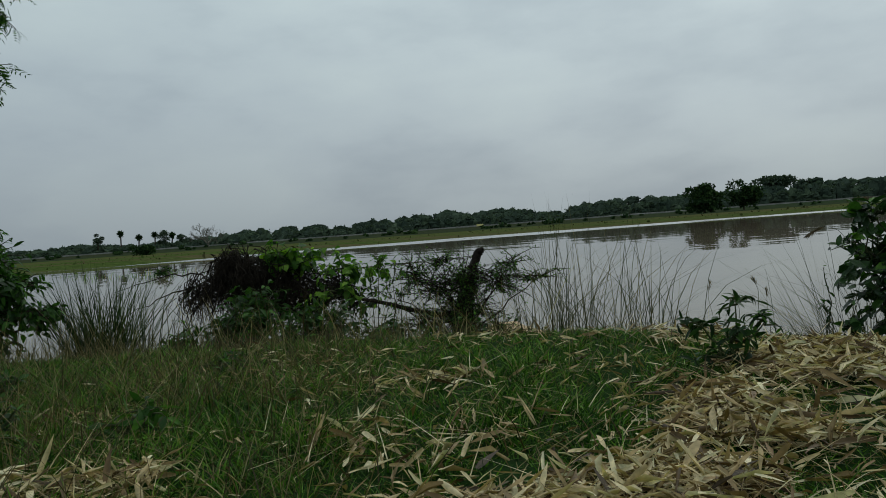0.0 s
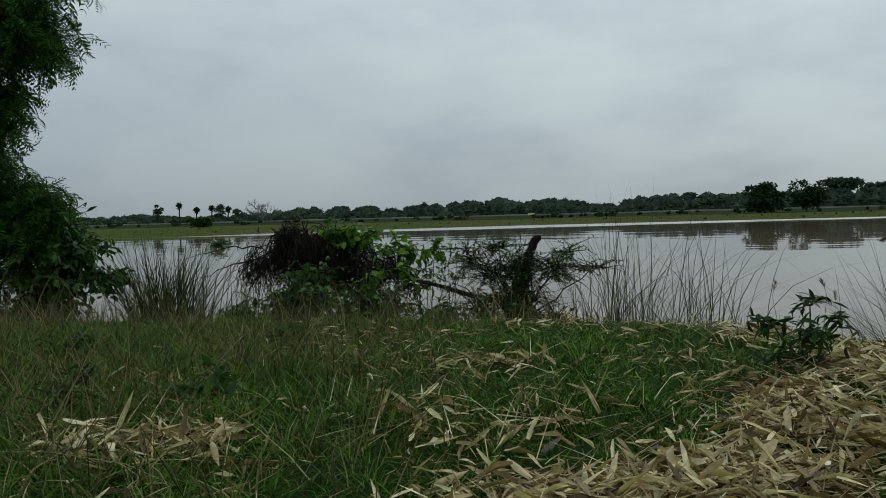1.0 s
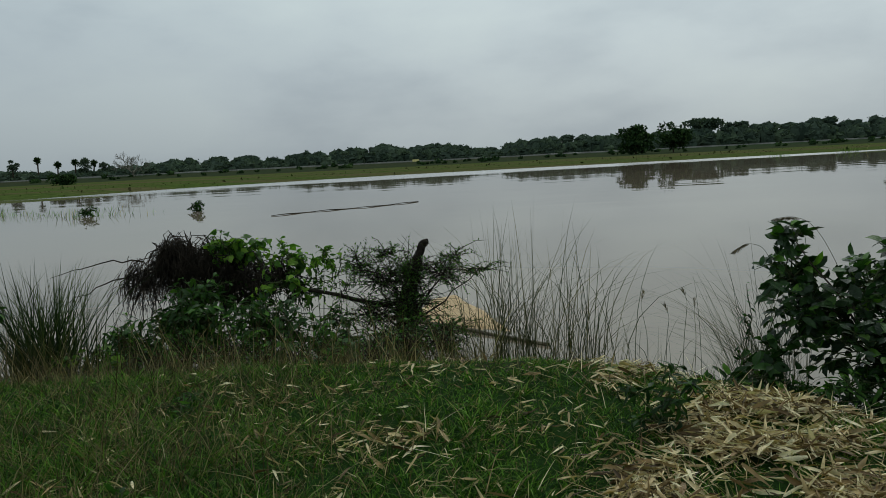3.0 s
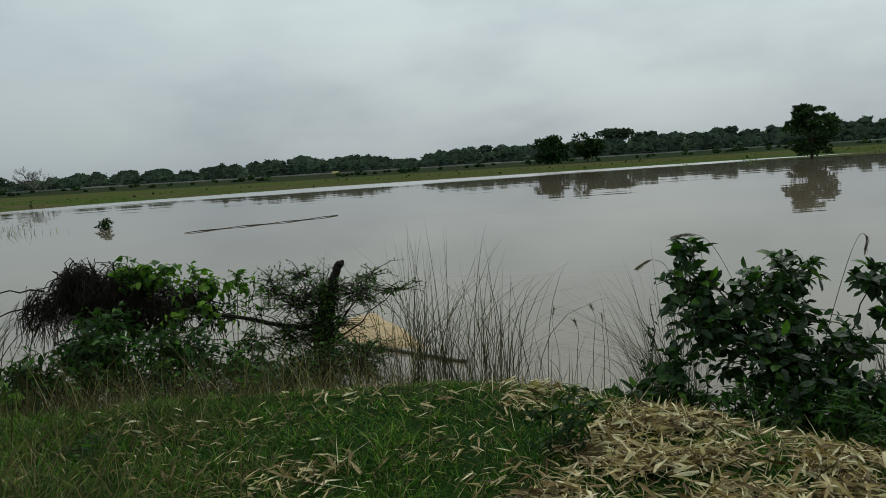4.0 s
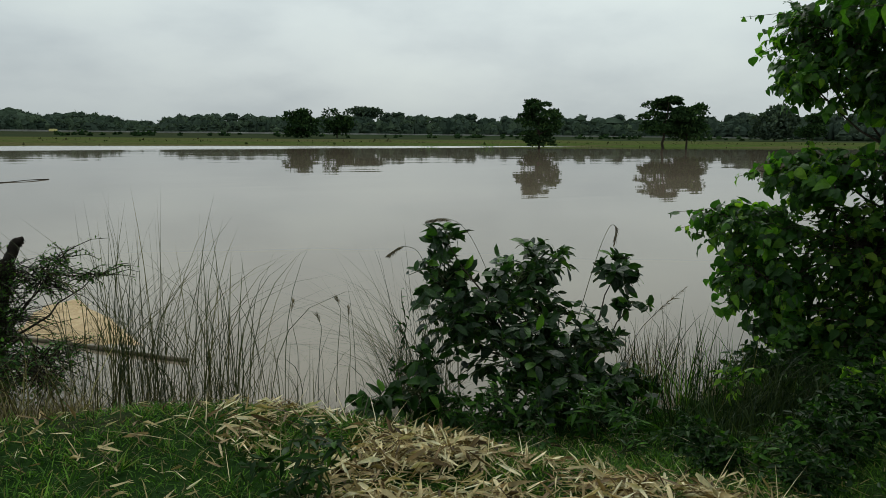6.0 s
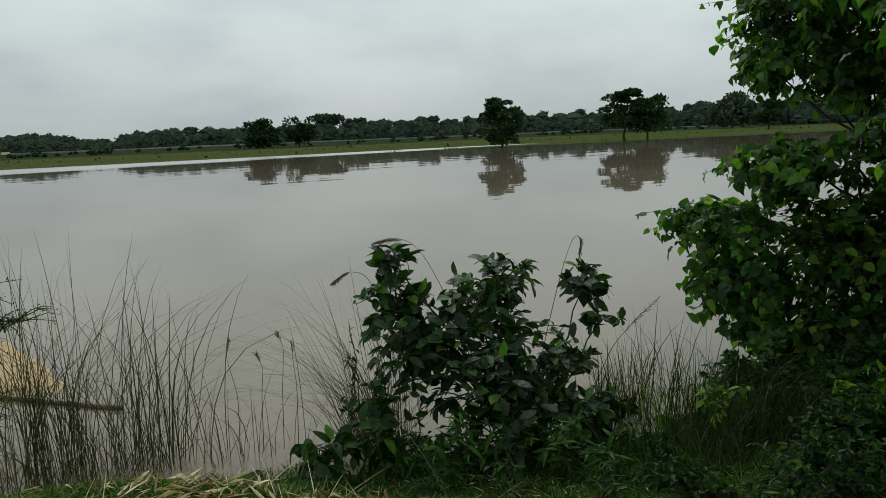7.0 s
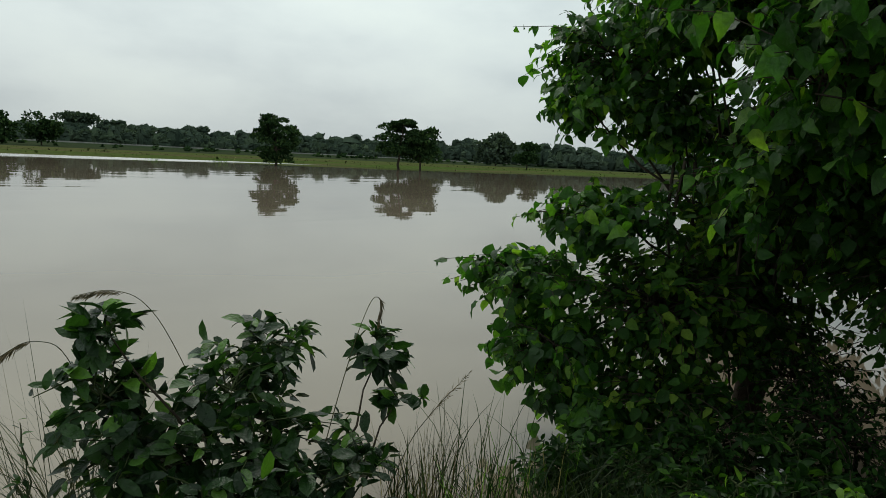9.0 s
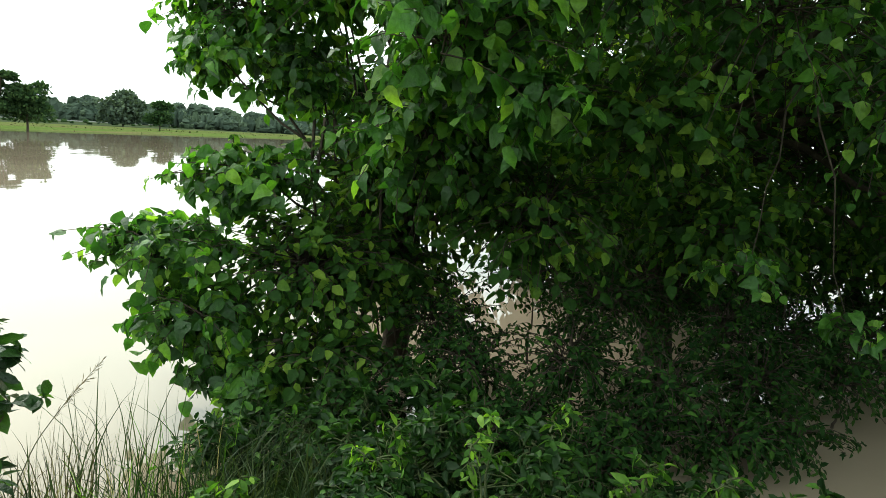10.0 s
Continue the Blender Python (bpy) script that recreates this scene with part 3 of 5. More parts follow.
trunk_line = bent(base, (8.35, 4.0, 3.6), 0.0, rng, 8, 0.04)
part("trunk", [tube(trunk_line, np.linspace(0.15, 0.06, 8), 9)], BARK, tree)
limbs(tree, rng, (8.45, 4.1, 0.2), edge_lobes, 0.02, BARK, 0.25)
limbs(tree, rng, (8.4, 4.05, 0.6), body_lobes, 0.045, BARK, 0.25)
twigs, places, turns, sizes = sprays(rng, edge_lobes, 10, 0.112, 0.6, ragged=0.17)
part("twig_tangle", twigs, BARK, tree, kind="stuff")
part("outer_foliage", [strewn(HEART, places, turns, uneven(sizes))], BROAD, tree, kind="stuff")
held = limbs(tree, rng, (8.4, 4.05, 1.6), front_lobes, 0.03, BARK, 0.25)
twigs, places, turns, sizes = sprays(rng, front_lobes, 9, 0.125, 0.6, ragged=0.3)
part("front_twig_tangle", twigs, BARK, tree, kind="stuff")
foliage(tree, FINE_HEART, BROAD, places, turns, sizes, 300, plain=HEART, holders=held)
twigs, places, turns, sizes = sprays(rng, body_lobes, 8, 0.10, 0.5)
part("inner_twig_tangle", twigs, BARK, tree, kind="stuff")
part("inner_foliage", [strewn((COARSE[0] * (1.5, 1, 1), COARSE[1]), places, turns, uneven(sizes))], SHADED_BROAD, tree, kind="stuff")
hang = [tube(bent((x, y, 1.6), (x + rng.normal(0, 0.25), y + rng.normal(0, 0.25), -0.7), 0.0, rng, 6, 0.05), np.linspace(0.016, 0.007, 6), 4)
        for x, y in zip(rng.uniform(7.6, 8.9, 18), rng.uniform(3.4, 4.8, 18))]
part("hanging_growth", hang, BARK, tree, "thin dark hanging woody stems", kind="stuff")

# its neighbour, whose boughs close the view along the bank
rng = np.random.default_rng(12)
base = (9.9, 1.5, float(ground_z(9.9, 1.5)) - 0.05)
tree = thing("broadleaf_tree", base, "dark shaded broadleaf tree with bare hanging twigs over flood water", "tree", "trees at the bank")
near_lobes = [(6.5, 2.3, 2.55, 0.9, 0.9, 0.6, 100), (6.9, 1.3, 2.4, 1.0, 1.0, 0.75, 90), (7.4, 0.3, 2.1, 1.1, 1.1, 0.95, 90), (7.9, -1.1, 1.9, 1.3, 1.3, 1.2, 100), (7.0, 1.3, 0.72, 0.4, 0.25, 0.16, 12), (6.8, 0.7, 0.45, 0.3, 0.2, 0.14, 6)]
# The last two back lobes are unseen, added to keep light off the water.
back_lobes = [(9.6, 1.5, 2.5, 1.2, 1.2, 0.8, 150), (10.6, -0.6, 1.3, 1.0, 1.1, 0.9, 170), (10.3, 0.6, 2.3, 1.1, 1.1, 0.8, 150), (8.6, 2.0, 1.6, 1.0, 1.1, 0.9, 190), (9.4, 0.3, 1.5, 1.3, 1.2, 1.2, 210), (9.6, -1.8, 1.3, 1.5, 1.4, 1.5, 210), (8.6, 0.8, 3.7, 2.3, 2.5, 1.0, 240), (10.5, 2.8, 2.2, 1.2, 1.4, 1.5, 160), (7.6, 1.9, 3.7, 1.6, 1.8, 0.8, 180), (8.5, -2.0, 3.4, 2.0, 1.8, 1.0, 150),
              (8.3, 1.3, 0.9, 1.0, 0.9, 0.6, 150), (9.4, 2.6, 0.8, 1.0, 1.0, 0.7, 140), (10.2, 0.6, 0.5, 1.1, 1.0, 0.8, 150), (8.4, -0.6, 0.9, 1.0, 0.9, 0.6, 110), (7.0, 2.0, 1.7, 0.7, 0.7, 0.5, 90), (6.4, -0.4, 3.2, 1.5, 1.5, 0.7, 110), (7.2, -2.2, 1.2, 1.2, 1.0, 1.2, 130), (11.6, -1.0, 0.7, 1.2, 1.2, 1.1, 200), (12.2, 0.8, 0.8, 1.2, 1.2, 1.0, 160), (10.4, -2.2, 0.4, 1.2, 1.0, 0.9, 160), (9.0, -1.2, -0.1, 0.9, 0.8, 0.5, 110), (5.6, -2.4, 3.1, 1.6, 1.5, 0.8, 150), (6.8, -3.4, 2.4, 1.6, 1.5, 1.2, 130)]
trunk_line = bent(base, (9.6, 1.6, 3.4), 0.0, rng, 8, 0.05)
part("trunk", [tube(trunk_line, np.linspace(0.2, 0.09, 8), 10)], BARK, tree)
held = limbs(tree, rng, (9.7, 1.6, 1.7), near_lobes[:-2] + back_lobes, 0.05, BARK, 0.35)
limbs(tree, rng, (7.0, 1.1, 2.3), near_lobes[-2:], 0.008, BARK, 0.0, 0.03)
twigs, places, turns, sizes = sprays(rng, near_lobes, 9, 0.095, 0.5, ragged=0.3)
part("twig_tangle", twigs, BARK, tree, kind="stuff")
foliage(tree, FINE_HEART, BROAD, places, turns, sizes, 120, plain=HEART, holders=held[:len(near_lobes) - 2])
twigs, places, turns, sizes = sprays(rng, back_lobes, 9, 0.105, 0.5)
part("inner_twig_tangle", twigs[::2], BARK, tree, kind="stuff")
part("inner_foliage", [strewn((COARSE[0] * (1.5, 1, 1), COARSE[1]), places, turns, uneven(sizes))], SHADED_BROAD, tree, kind="stuff")
# Unseen canopy overhead, added to shade the growth and water below.
shade_lobes = [(4.9, 2.5, 4.1, 1.2, 1.2, 0.35, 90), (5.0, 0.8, 4.0, 1.3, 1.2, 0.4, 110), (5.2, -1.0, 4.1, 1.4, 1.2, 0.4, 110), (6.4, 1.2, 4.0, 1.2, 1.2, 0.5, 100), (9.0, 2.6, 4.6, 2.0, 1.8, 0.6, 130), (10.8, 0.8, 4.4, 2.2, 2.0, 0.8, 140), (11.0, -2.2, 4.0, 2.2, 2.0, 0.9, 140), (9.0, -3.6, 4.2, 2.2, 1.8, 0.7, 130), (7.4, -1.0, 4.4, 1.9, 2.0, 0.6, 130), (12.4, 2.6, 3.8, 1.8, 1.8, 0.8, 100)]
limbs(tree, rng, (9.6, 1.6, 3.2), shade_lobes, 0.06, BARK, 0.3)
twigs, places, turns, sizes = sprays(rng, shade_lobes, 8, 0.26, 0.5, 0.3)
part("shade_twig_tangle", twigs[::2], BARK, tree, kind="stuff")
part("upper_foliage", [strewn((COARSE[0] * (1.5, 1, 1), COARSE[1]), places, turns, uneven(sizes))], SHADED_BROAD, tree, kind="stuff")
bare = [tube(bent((x, y, 2.9), (x + rng.normal(0, 0.35), y + rng.normal(0, 0.35), z), 0.0, rng, 7, 0.022), np.linspace(0.008, 0.003, 7), 4)
        for x, y, z in zip(rng.uniform(6.8, 8.6, 11), rng.uniform(-0.8, 2.0, 11), rng.uniform(0.9, 1.9, 11))]
part("hanging_growth", bare, BARK, tree, "bare dark hanging twigs", kind="stuff")

# shaded undergrowth below both trees
rng = np.random.default_rng(15)
lobes = [(6.9, 3.9, -0.45, 0.6, 0.5, 0.3, 110), (7.3, 3.2, -0.25, 0.6, 0.6, 0.4, 120), (7.5, 2.4, -0.2, 0.7, 0.6, 0.45, 130), (7.3, 1.7, -0.25, 0.6, 0.5, 0.4, 110), (8.0, 3.6, -0.1, 0.7, 0.6, 0.5, 100),
         (8.3, 2.2, 0.15, 0.8, 0.7, 0.5, 120), (8.2, 1.2, 0.05, 0.7, 0.5, 0.5, 100), (9.2, 2.9, 0.2, 0.8, 0.7, 0.6, 90), (9.3, 1.0, 0.2, 0.8, 0.7, 0.6, 90), (10.4, 0.4, 0.2, 0.9, 0.8, 0.6, 90), (10.6, 1.8, 0.0, 0.9, 0.9, 0.6, 80), (8.4, 0.2, -0.3, 0.8, 0.6, 0.4, 110), (9.4, -0.3, -0.2, 0.9, 0.7, 0.5, 110), (7.4, 0.8, -0.5, 0.6, 0.5, 0.25, 70), (10.6, -1.4, -0.1, 1.0, 0.8, 0.6, 90), (12.0, -0.4, -0.1, 1.0, 1.0, 0.7, 80),
         (6.9, 1.95, -0.5, 0.55, 0.5, 0.34, 110), (7.1, 1.25, -0.5, 0.5, 0.45, 0.3, 100), (6.7, 2.7, -0.45, 0.5, 0.4, 0.3, 100), (7.9, 0.95, -0.3, 0.6, 0.5, 0.4, 110), (8.9, 0.55, -0.2, 0.8, 0.6, 0.5, 130), (9.6, 1.7, 0.1, 0.8, 0.7, 0.6, 110), (6.35, 2.2, -0.5, 0.45, 0.4, 0.3, 90), (6.3, 2.9, -0.45, 0.45, 0.4, 0.3, 90)]
for lobe in lobes:
    base = (lobe[0], lobe[1], max(float(ground_z(lobe[0], lobe[1])), LEVEL) - 0.05)
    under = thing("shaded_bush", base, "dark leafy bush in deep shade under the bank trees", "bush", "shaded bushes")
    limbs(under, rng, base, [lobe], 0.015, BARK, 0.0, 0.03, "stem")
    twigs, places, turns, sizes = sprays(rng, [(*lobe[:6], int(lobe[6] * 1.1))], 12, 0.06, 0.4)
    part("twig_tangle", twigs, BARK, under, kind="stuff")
    foliage(under, COARSE, SHADE_DARK_LEAF, places, turns, sizes)

# dark growth further along the bank, behind both
rng = np.random.default_rng(13)
for x, y, size in ((14.0, 3.4, 1.9), (13.2, 0.8, 2.0), (13.0, -2.2, 2.1), (11.6, -5.0, 2.2), (16.0, 6.6, 1.3), (17.0, 1.8, 2.4)):
    base = (x, y, float(ground_z(x, y)) - 0.05)
    tree = thing("flooded_tree", base, "dark green leafy tree standing in flood water", "tree", "trees at the bank")
    lobes = [(x + rng.normal(0, 0.4) * size, y + rng.normal(0, 0.5) * size, z * size - 0.4, 0.85 * size, 0.95 * size, 0.5 * size, 100) for z in (0.15, 0.5, 1.0, 1.5, 2.1)]
    part("trunk", [tube(bent(base, (x, y, 2.4 * size), 0, rng, 7, 0.06), np.linspace(0.16, 0.05, 7), 8)], BARK, tree)
    limbs(tree, rng, (x, y, 0.2), lobes, 0.04, BARK)
    twigs, places, turns, sizes = sprays(rng, lobes, 7, 0.22, 0.6)
    part("twig_tangle", twigs, BARK, tree, kind="stuff")
    foliage(tree, COARSE, SHADE_DARK_LEAF, places, turns, sizes * 1.3)

# the bush at the water's edge
rng = np.random.default_rng(14)
base = (4.05, 5.05, float(ground_z(4.05, 5.05)) - 0.03)
bush = thing("broadleaf_bush", base, "dark green bush with large glossy leaves at the water's edge", "bush")
lobes = [(3.28, 5.6, 0.3, 0.28, 0.25, 0.3, 28), (3.3, 5.62, 0.62, 0.16, 0.14, 0.12, 9), (3.45, 5.45, -0.02, 0.4, 0.3, 0.35, 48), (3.95, 5.5, 0.14, 0.4, 0.3, 0.3, 36), (4.3, 5.7, 0.3, 0.3, 0.25, 0.22, 28),
         (4.93, 5.38, 0.24, 0.25, 0.2, 0.15, 17), (5.05, 5.3, -0.06, 0.14, 0.14, 0.1, 5), (3.65, 5.1, -0.3, 0.5, 0.35, 0.34, 40), (4.2, 5.05, -0.34, 0.45, 0.35, 0.36, 38), (4.6, 5.25, -0.2, 0.25, 0.2, 0.16, 8), (3.95, 5.25, -0.08, 0.45, 0.3, 0.32, 42),
         (3.6, 4.8, -0.5, 0.45, 0.28, 0.2, 26), (4.2, 4.7, -0.52, 0.45, 0.28, 0.2, 30), (4.6, 4.8, -0.62, 0.3, 0.25, 0.12, 12)]
held = limbs(bush, rng, base, lobes, 0.014, BARK, 0.05, 0.015, "stem")
twigs, places, turns, sizes = sprays(rng, lobes, 8, 0.128, -0.05, first=0.35, ragged=0.26)
part("twig_tangle", twigs, STEM, bush, kind="stuff")
foliage(bush, leaf_shape(0.56, 0.6, 0.22, 0.25), BUSH_LEAF, places, turns, sizes, 300, (1.0, 1.5, 1.4), holders=held)


def small_plant(name, x, y, lobes, leaf, mat, size, per_twig, seed, label, single=0, stems=5, droop=0.2, category="plant", group=""):
    """A low plant: lobes are given from its foot."""
    rng = np.random.default_rng(seed)
    base = (x, y, float(ground_z(x, y)) - 0.01)
    plant = thing(name, base, label, category, group)
    lobes = [(x + a, y + b, base[2] + c, *rest) for a, b, c, *rest in lobes]
    held = limbs(plant, rng, base, lobes, 0.008, STEM, 0.03, 0.01, "stem")
    twigs, places, turns, sizes = sprays(rng, lobes, per_twig, size, droop)
    part("twig_tangle", twigs, STEM, plant, kind="stuff")
    foliage(plant, leaf, mat, places, turns, sizes, single, holders=held)
    return plant


small_plant("sapling", 1.3, 3.12, [(0, 0, 0.15, 0.18, 0.14, 0.1, 9), (-0.15, 0, 0.23, 0.12, 0.08, 0.06, 5), (0.15, 0.02, 0.22, 0.14, 0.1, 0.06, 6), (0.02, 0.02, 0.3, 0.1, 0.08, 0.05, 5), (-0.04, 0.0, 0.07, 0.16, 0.12, 0.06, 7)], leaf_shape(0.34, 0.42, 0.2, 0.3), SHRUB, 0.066, 7, 21,
            "young green sapling with narrow leaves among bamboo litter", 90)
small_plant("broadleaf_seedling", 2.72, 5.2, [(-0.2, 0, 0.22, 0.28, 0.2, 0.16, 16), (0.15, 0, 0.28, 0.3, 0.2, 0.24, 20), (0.3, 0.2, 0.45, 0.18, 0.15, 0.2, 10)], leaf_shape(0.6, 0.5, 0.2, 0.3), SHRUB, 0.12, 5, 22,
            "low dark green leafy plant on the bank's edge")
small_plant("climbing_sprig", 2.95, 5.55, [(0.0, 0.1, 0.7, 0.05, 0.05, 0.4, 9), (-0.05, 0.1, 0.35, 0.08, 0.08, 0.25, 8)], OVATE, SHRUB, 0.05, 4, 23, "thin leafy sprig climbing among tall grass")
for k, (x, y) in enumerate(((-0.95, 7.75), (-0.7, 7.65))):
    small_plant("climbing_sprig", x, y, [(0.0, 0.0, 1.35, 0.14, 0.1, 0.3, 10), (0.1, 0.0, 1.6 - 0.15 * k, 0.12, 0.08, 0.1, 6), (-0.1, 0.0, 0.9, 0.15, 0.1, 0.25, 8)], OVATE, VINE, 0.055, 4, 160 + k, "thin leafy creeper sprig between two bushes")
shrub_a = small_plant("low_shrub", 5.75, 3.2, [(0, 0, 0.22, 0.45, 0.45, 0.25, 60), (0.1, -0.1, 0.42, 0.25, 0.25, 0.16, 24), (-0.2, 0.15, 0.36, 0.2, 0.2, 0.14, 16)], COARSE, SHRUB, 0.085, 8, 24,
                      "low leafy green shrub on the shaded bank", category="shrub", group="low shrubs")
shrub_b = small_plant("low_shrub", 5.5, 2.45, [(0, 0, 0.2, 0.5, 0.45, 0.22, 60), (0.2, 0.1, 0.38, 0.2, 0.25, 0.16, 20), (-0.25, 0.0, 0.42, 0.12, 0.12, 0.2, 12)], COARSE, SHRUB, 0.078, 8, 25,
                      "low leafy green shrub on the shaded bank", category="shrub", group="low shrubs")
rng = np.random.default_rng(26)
for k, (x, y, s) in enumerate(((6.1, 3.75, 1.0), (6.7, 3.3, 1.2), (5.95, 1.35, 0.9), (5.2, 3.3, 0.75), (6.3, 4.2, 1.0), (5.9, 4.45, 0.9), (4.0, 3.7, 0.42), (5.55, 1.75, 0.8), (5.65, 0.9, 0.9), (5.2, 1.3, 0.7), (4.9, 2.3, 0.6), (3.65, 3.2, 0.5), (3.95, 2.75, 0.55), (4.35, 2.9, 0.6), (4.5, 2.05, 0.6), (3.85, 2.15, 0.5), (4.25, 1.5, 0.6), (3.6, 2.55, 0.42), (3.6, 1.6, 0.45))):
    m = pose(x, y, float(ground_z(x, y)) - 0.01, 0, 0, rng.uniform(0, 360)) @ Matrix.Scale(s, 4)
    copy_thing(shrub_a if k % 2 else shrub_b, m)

# Highlights on the low growth, put in as sprigs of a brighter leaf colour.
for k, (x, y, s) in enumerate(((5.2, 2.75, 1.0), (5.35, 2.0, 0.9), (5.05, 1.7, 1.0), (5.3, 3.3, 0.9), (5.75, 2.4, 1.1), (4.85, 3.95, 0.8))):
    small_plant("leafy_sprig", x, y, [(0, 0, 0.42 * s, 0.14 * s, 0.14 * s, 0.16 * s, 7), (0.08, -0.05, 0.58 * s, 0.1 * s, 0.1 * s, 0.08 * s, 5), (-0.1, 0.05, 0.5 * s, 0.1 * s, 0.1 * s, 0.1 * s, 4)], OVATE, VINE, 0.075, 5, 140 + k, "bright green leafy sprig above a low shaded shrub", group="leafy sprigs")

for k, (x, y, s) in enumerate(((3.2, 4.72, 1.0), (3.55, 4.62, 1.15), (3.78, 4.3, 1.0), (3.95, 4.05, 0.9), (3.05, 5.02, 0.8))):
    small_plant("leafy_herb", x, y, [(0, 0, 0.16 * s, 0.2 * s, 0.18 * s, 0.14 * s, 14), (0.08, 0.04, 0.3 * s, 0.12 * s, 0.12 * s, 0.1 * s, 8), (-0.1, 0, 0.26 * s, 0.1 * s, 0.1 * s, 0.1 * s, 6)], NARROW, HEDGE, 0.1, 6, 180 + k, "green narrow-leaved herb growing before a dark bush", group="leafy herbs", droop=-0.1)

# ---- tall grasses ----


def culms(name, rng, x, y, dx, dy, count, tall, lean, curl, label, mat=None, width=0.011, bearing=None, steps=7, leaves=0.6):
    """A clump of tall grass: stiff culms, and curved leaves lower down."""
    foot = (x, y, float(ground_z(x, y)))
    clump = thing(name, foot, label, "grass clump", kind="stuff")
    px, py = x + rng.normal(0, dx, count), y + rng.normal(0, dy, count)
    aim = None if bearing is None else bearing + rng.normal(0, 0.6, count)
    tops = tall * rng.uniform(0.55, 1.1, count)
    part("culms", [blades(rng, on_ground(px, py), tops, width * rng.uniform(0.6, 1.1, count), lean * rng.uniform(0, 1.3, count), curl * rng.random(count) ** 1.5, steps, aim, 4.0, 3.2)], mat or REED, clump, kind="stuff")
    extra = int(count * leaves)
    px, py = x + rng.normal(0, dx, extra), y + rng.normal(0, dy, extra)
    part("leaves", [blades(rng, on_ground(px, py), tall * rng.uniform(0.25, 0.6, extra), width, 0.25, 1.0 * rng.random(extra), 6)], mat or REED, clump, kind="stuff")
    return clump


rng = np.random.default_rng(31)
culms("reed_clump", rng, 1.05, 6.45, 0.24, 0.16, 170, 1.8, 0.09, 0.9, "tall thin reeds growing out of the flooded bank", width=0.0078)
culms("reed_clump", rng, 1.7, 6.4, 0.22, 0.13, 95, 1.6, 0.11, 0.9, "tall thin reeds growing out of the flooded bank", width=0.0078)
culms("reed_clump", rng, 2.3, 6.05, 0.16, 0.08, 26, 0.8, 0.2, 0.8, "sparse short reeds at the bank's edge", width=0.006)
culms("arching_grass", rng, 3.12, 5.85, 0.13, 0.12, 150, 1.5, 0.42, 2.0, "tall arching grass beside a dark bush", bearing=2.95, width=0.005, leaves=0.5)
culms("arching_grass", rng, 3.3, 5.8, 0.12, 0.1, 60, 1.25, 0.1, 0.5, "tall upright grass behind a dark bush", width=0.006, leaves=0.5)
culms("tussock_grass", rng, -3.3, 6.45, 0.15, 0.12, 560, 1.42, 0.34, 0.35, "dense upright tussock of dark grass", SEDGE, leaves=0.3)
culms("sedge_clump", rng, 5.4, 5.05, 0.24, 0.13, 52, 0.88, 0.16, 0.4, "stiff dark sedge at the waterline", SEDGE, 0.0085)
culms("sedge_clump", rng, 4.75, 4.95, 0.14, 0.1, 24, 0.75, 0.15, 0.3, "stiff dark sedge at the waterline", SEDGE, 0.01)
culms("sedge_clump", rng, 5.3, 4.55, 0.18, 0.15, 34, 0.68, 0.24, 0.6, "stiff green sedge at the waterline", GRASS, 0.008)
culms("sedge_clump", rng, 5.05, 4.7, 0.2, 0.12, 30, 0.72, 0.2, 0.5, "stiff dark sedge at the waterline", SEDGE, 0.009)
culms("sedge_clump", rng, 4.75, 4.5, 0.18, 0.12, 40, 0.6, 0.25, 0.5, "stiff green sedge at the waterline", GRASS, 0.008)
for x, y, n, h in ((5.2, 4.0, 150, 0.5), (5.55, 3.7, 130, 0.4), (4.85, 3.85, 130, 0.35), (5.75, 4.3, 140, 0.55), (5.35, 4.4, 110, 0.5), (4.6, 4.15, 110, 0.35), (5.9, 3.9, 120, 0.45), (4.5, 3.7, 120, 0.28)):
    culms("bank_grass", rng, x, y, 0.16, 0.14, n, h, 0.3, 0.9, "tuft of long dark green grass above the waterline", SEDGE, 0.009, steps=5)
culms("dry_sedge", rng, 4.95, 5.0, 0.12, 0.1, 80, 0.75, 0.2, 0.4, "dry brown sedge at the waterline", DRY_GRASS, 0.007)
for x, y, c, h in ((-20.5, 42.5, 40, 0.7), (-23.7, 44.5, 60, 0.9), (-19.0, 46.0, 40, 0.6), (-28.5, 51.0, 50, 0.8), (-17.2, 39.3, 60, 0.9), (-14.9, 39.6, 20, 0.6), (62.0, 97.0, 90, 1.8), (50.0, 94.0, 60, 1.0)):
    foot = (x, y, LEVEL)
    clump = thing("drowned_grass", foot, "tuft of grass standing out of the flood water", "grass clump", "drowned grass tufts", "stuff")
    spots = np.stack([x + rng.normal(0, 0.9, c), y + rng.normal(0, 0.5, c), np.full(c, LEVEL - 0.1)], -1)
    part("blades", [blades(rng, spots, 0.65 * h * rng.uniform(0.5, 1.3, c), 0.03, 0.4 * rng.random(c), 0.5 * rng.random(c), 5)], GRASS, clump, kind="stuff")


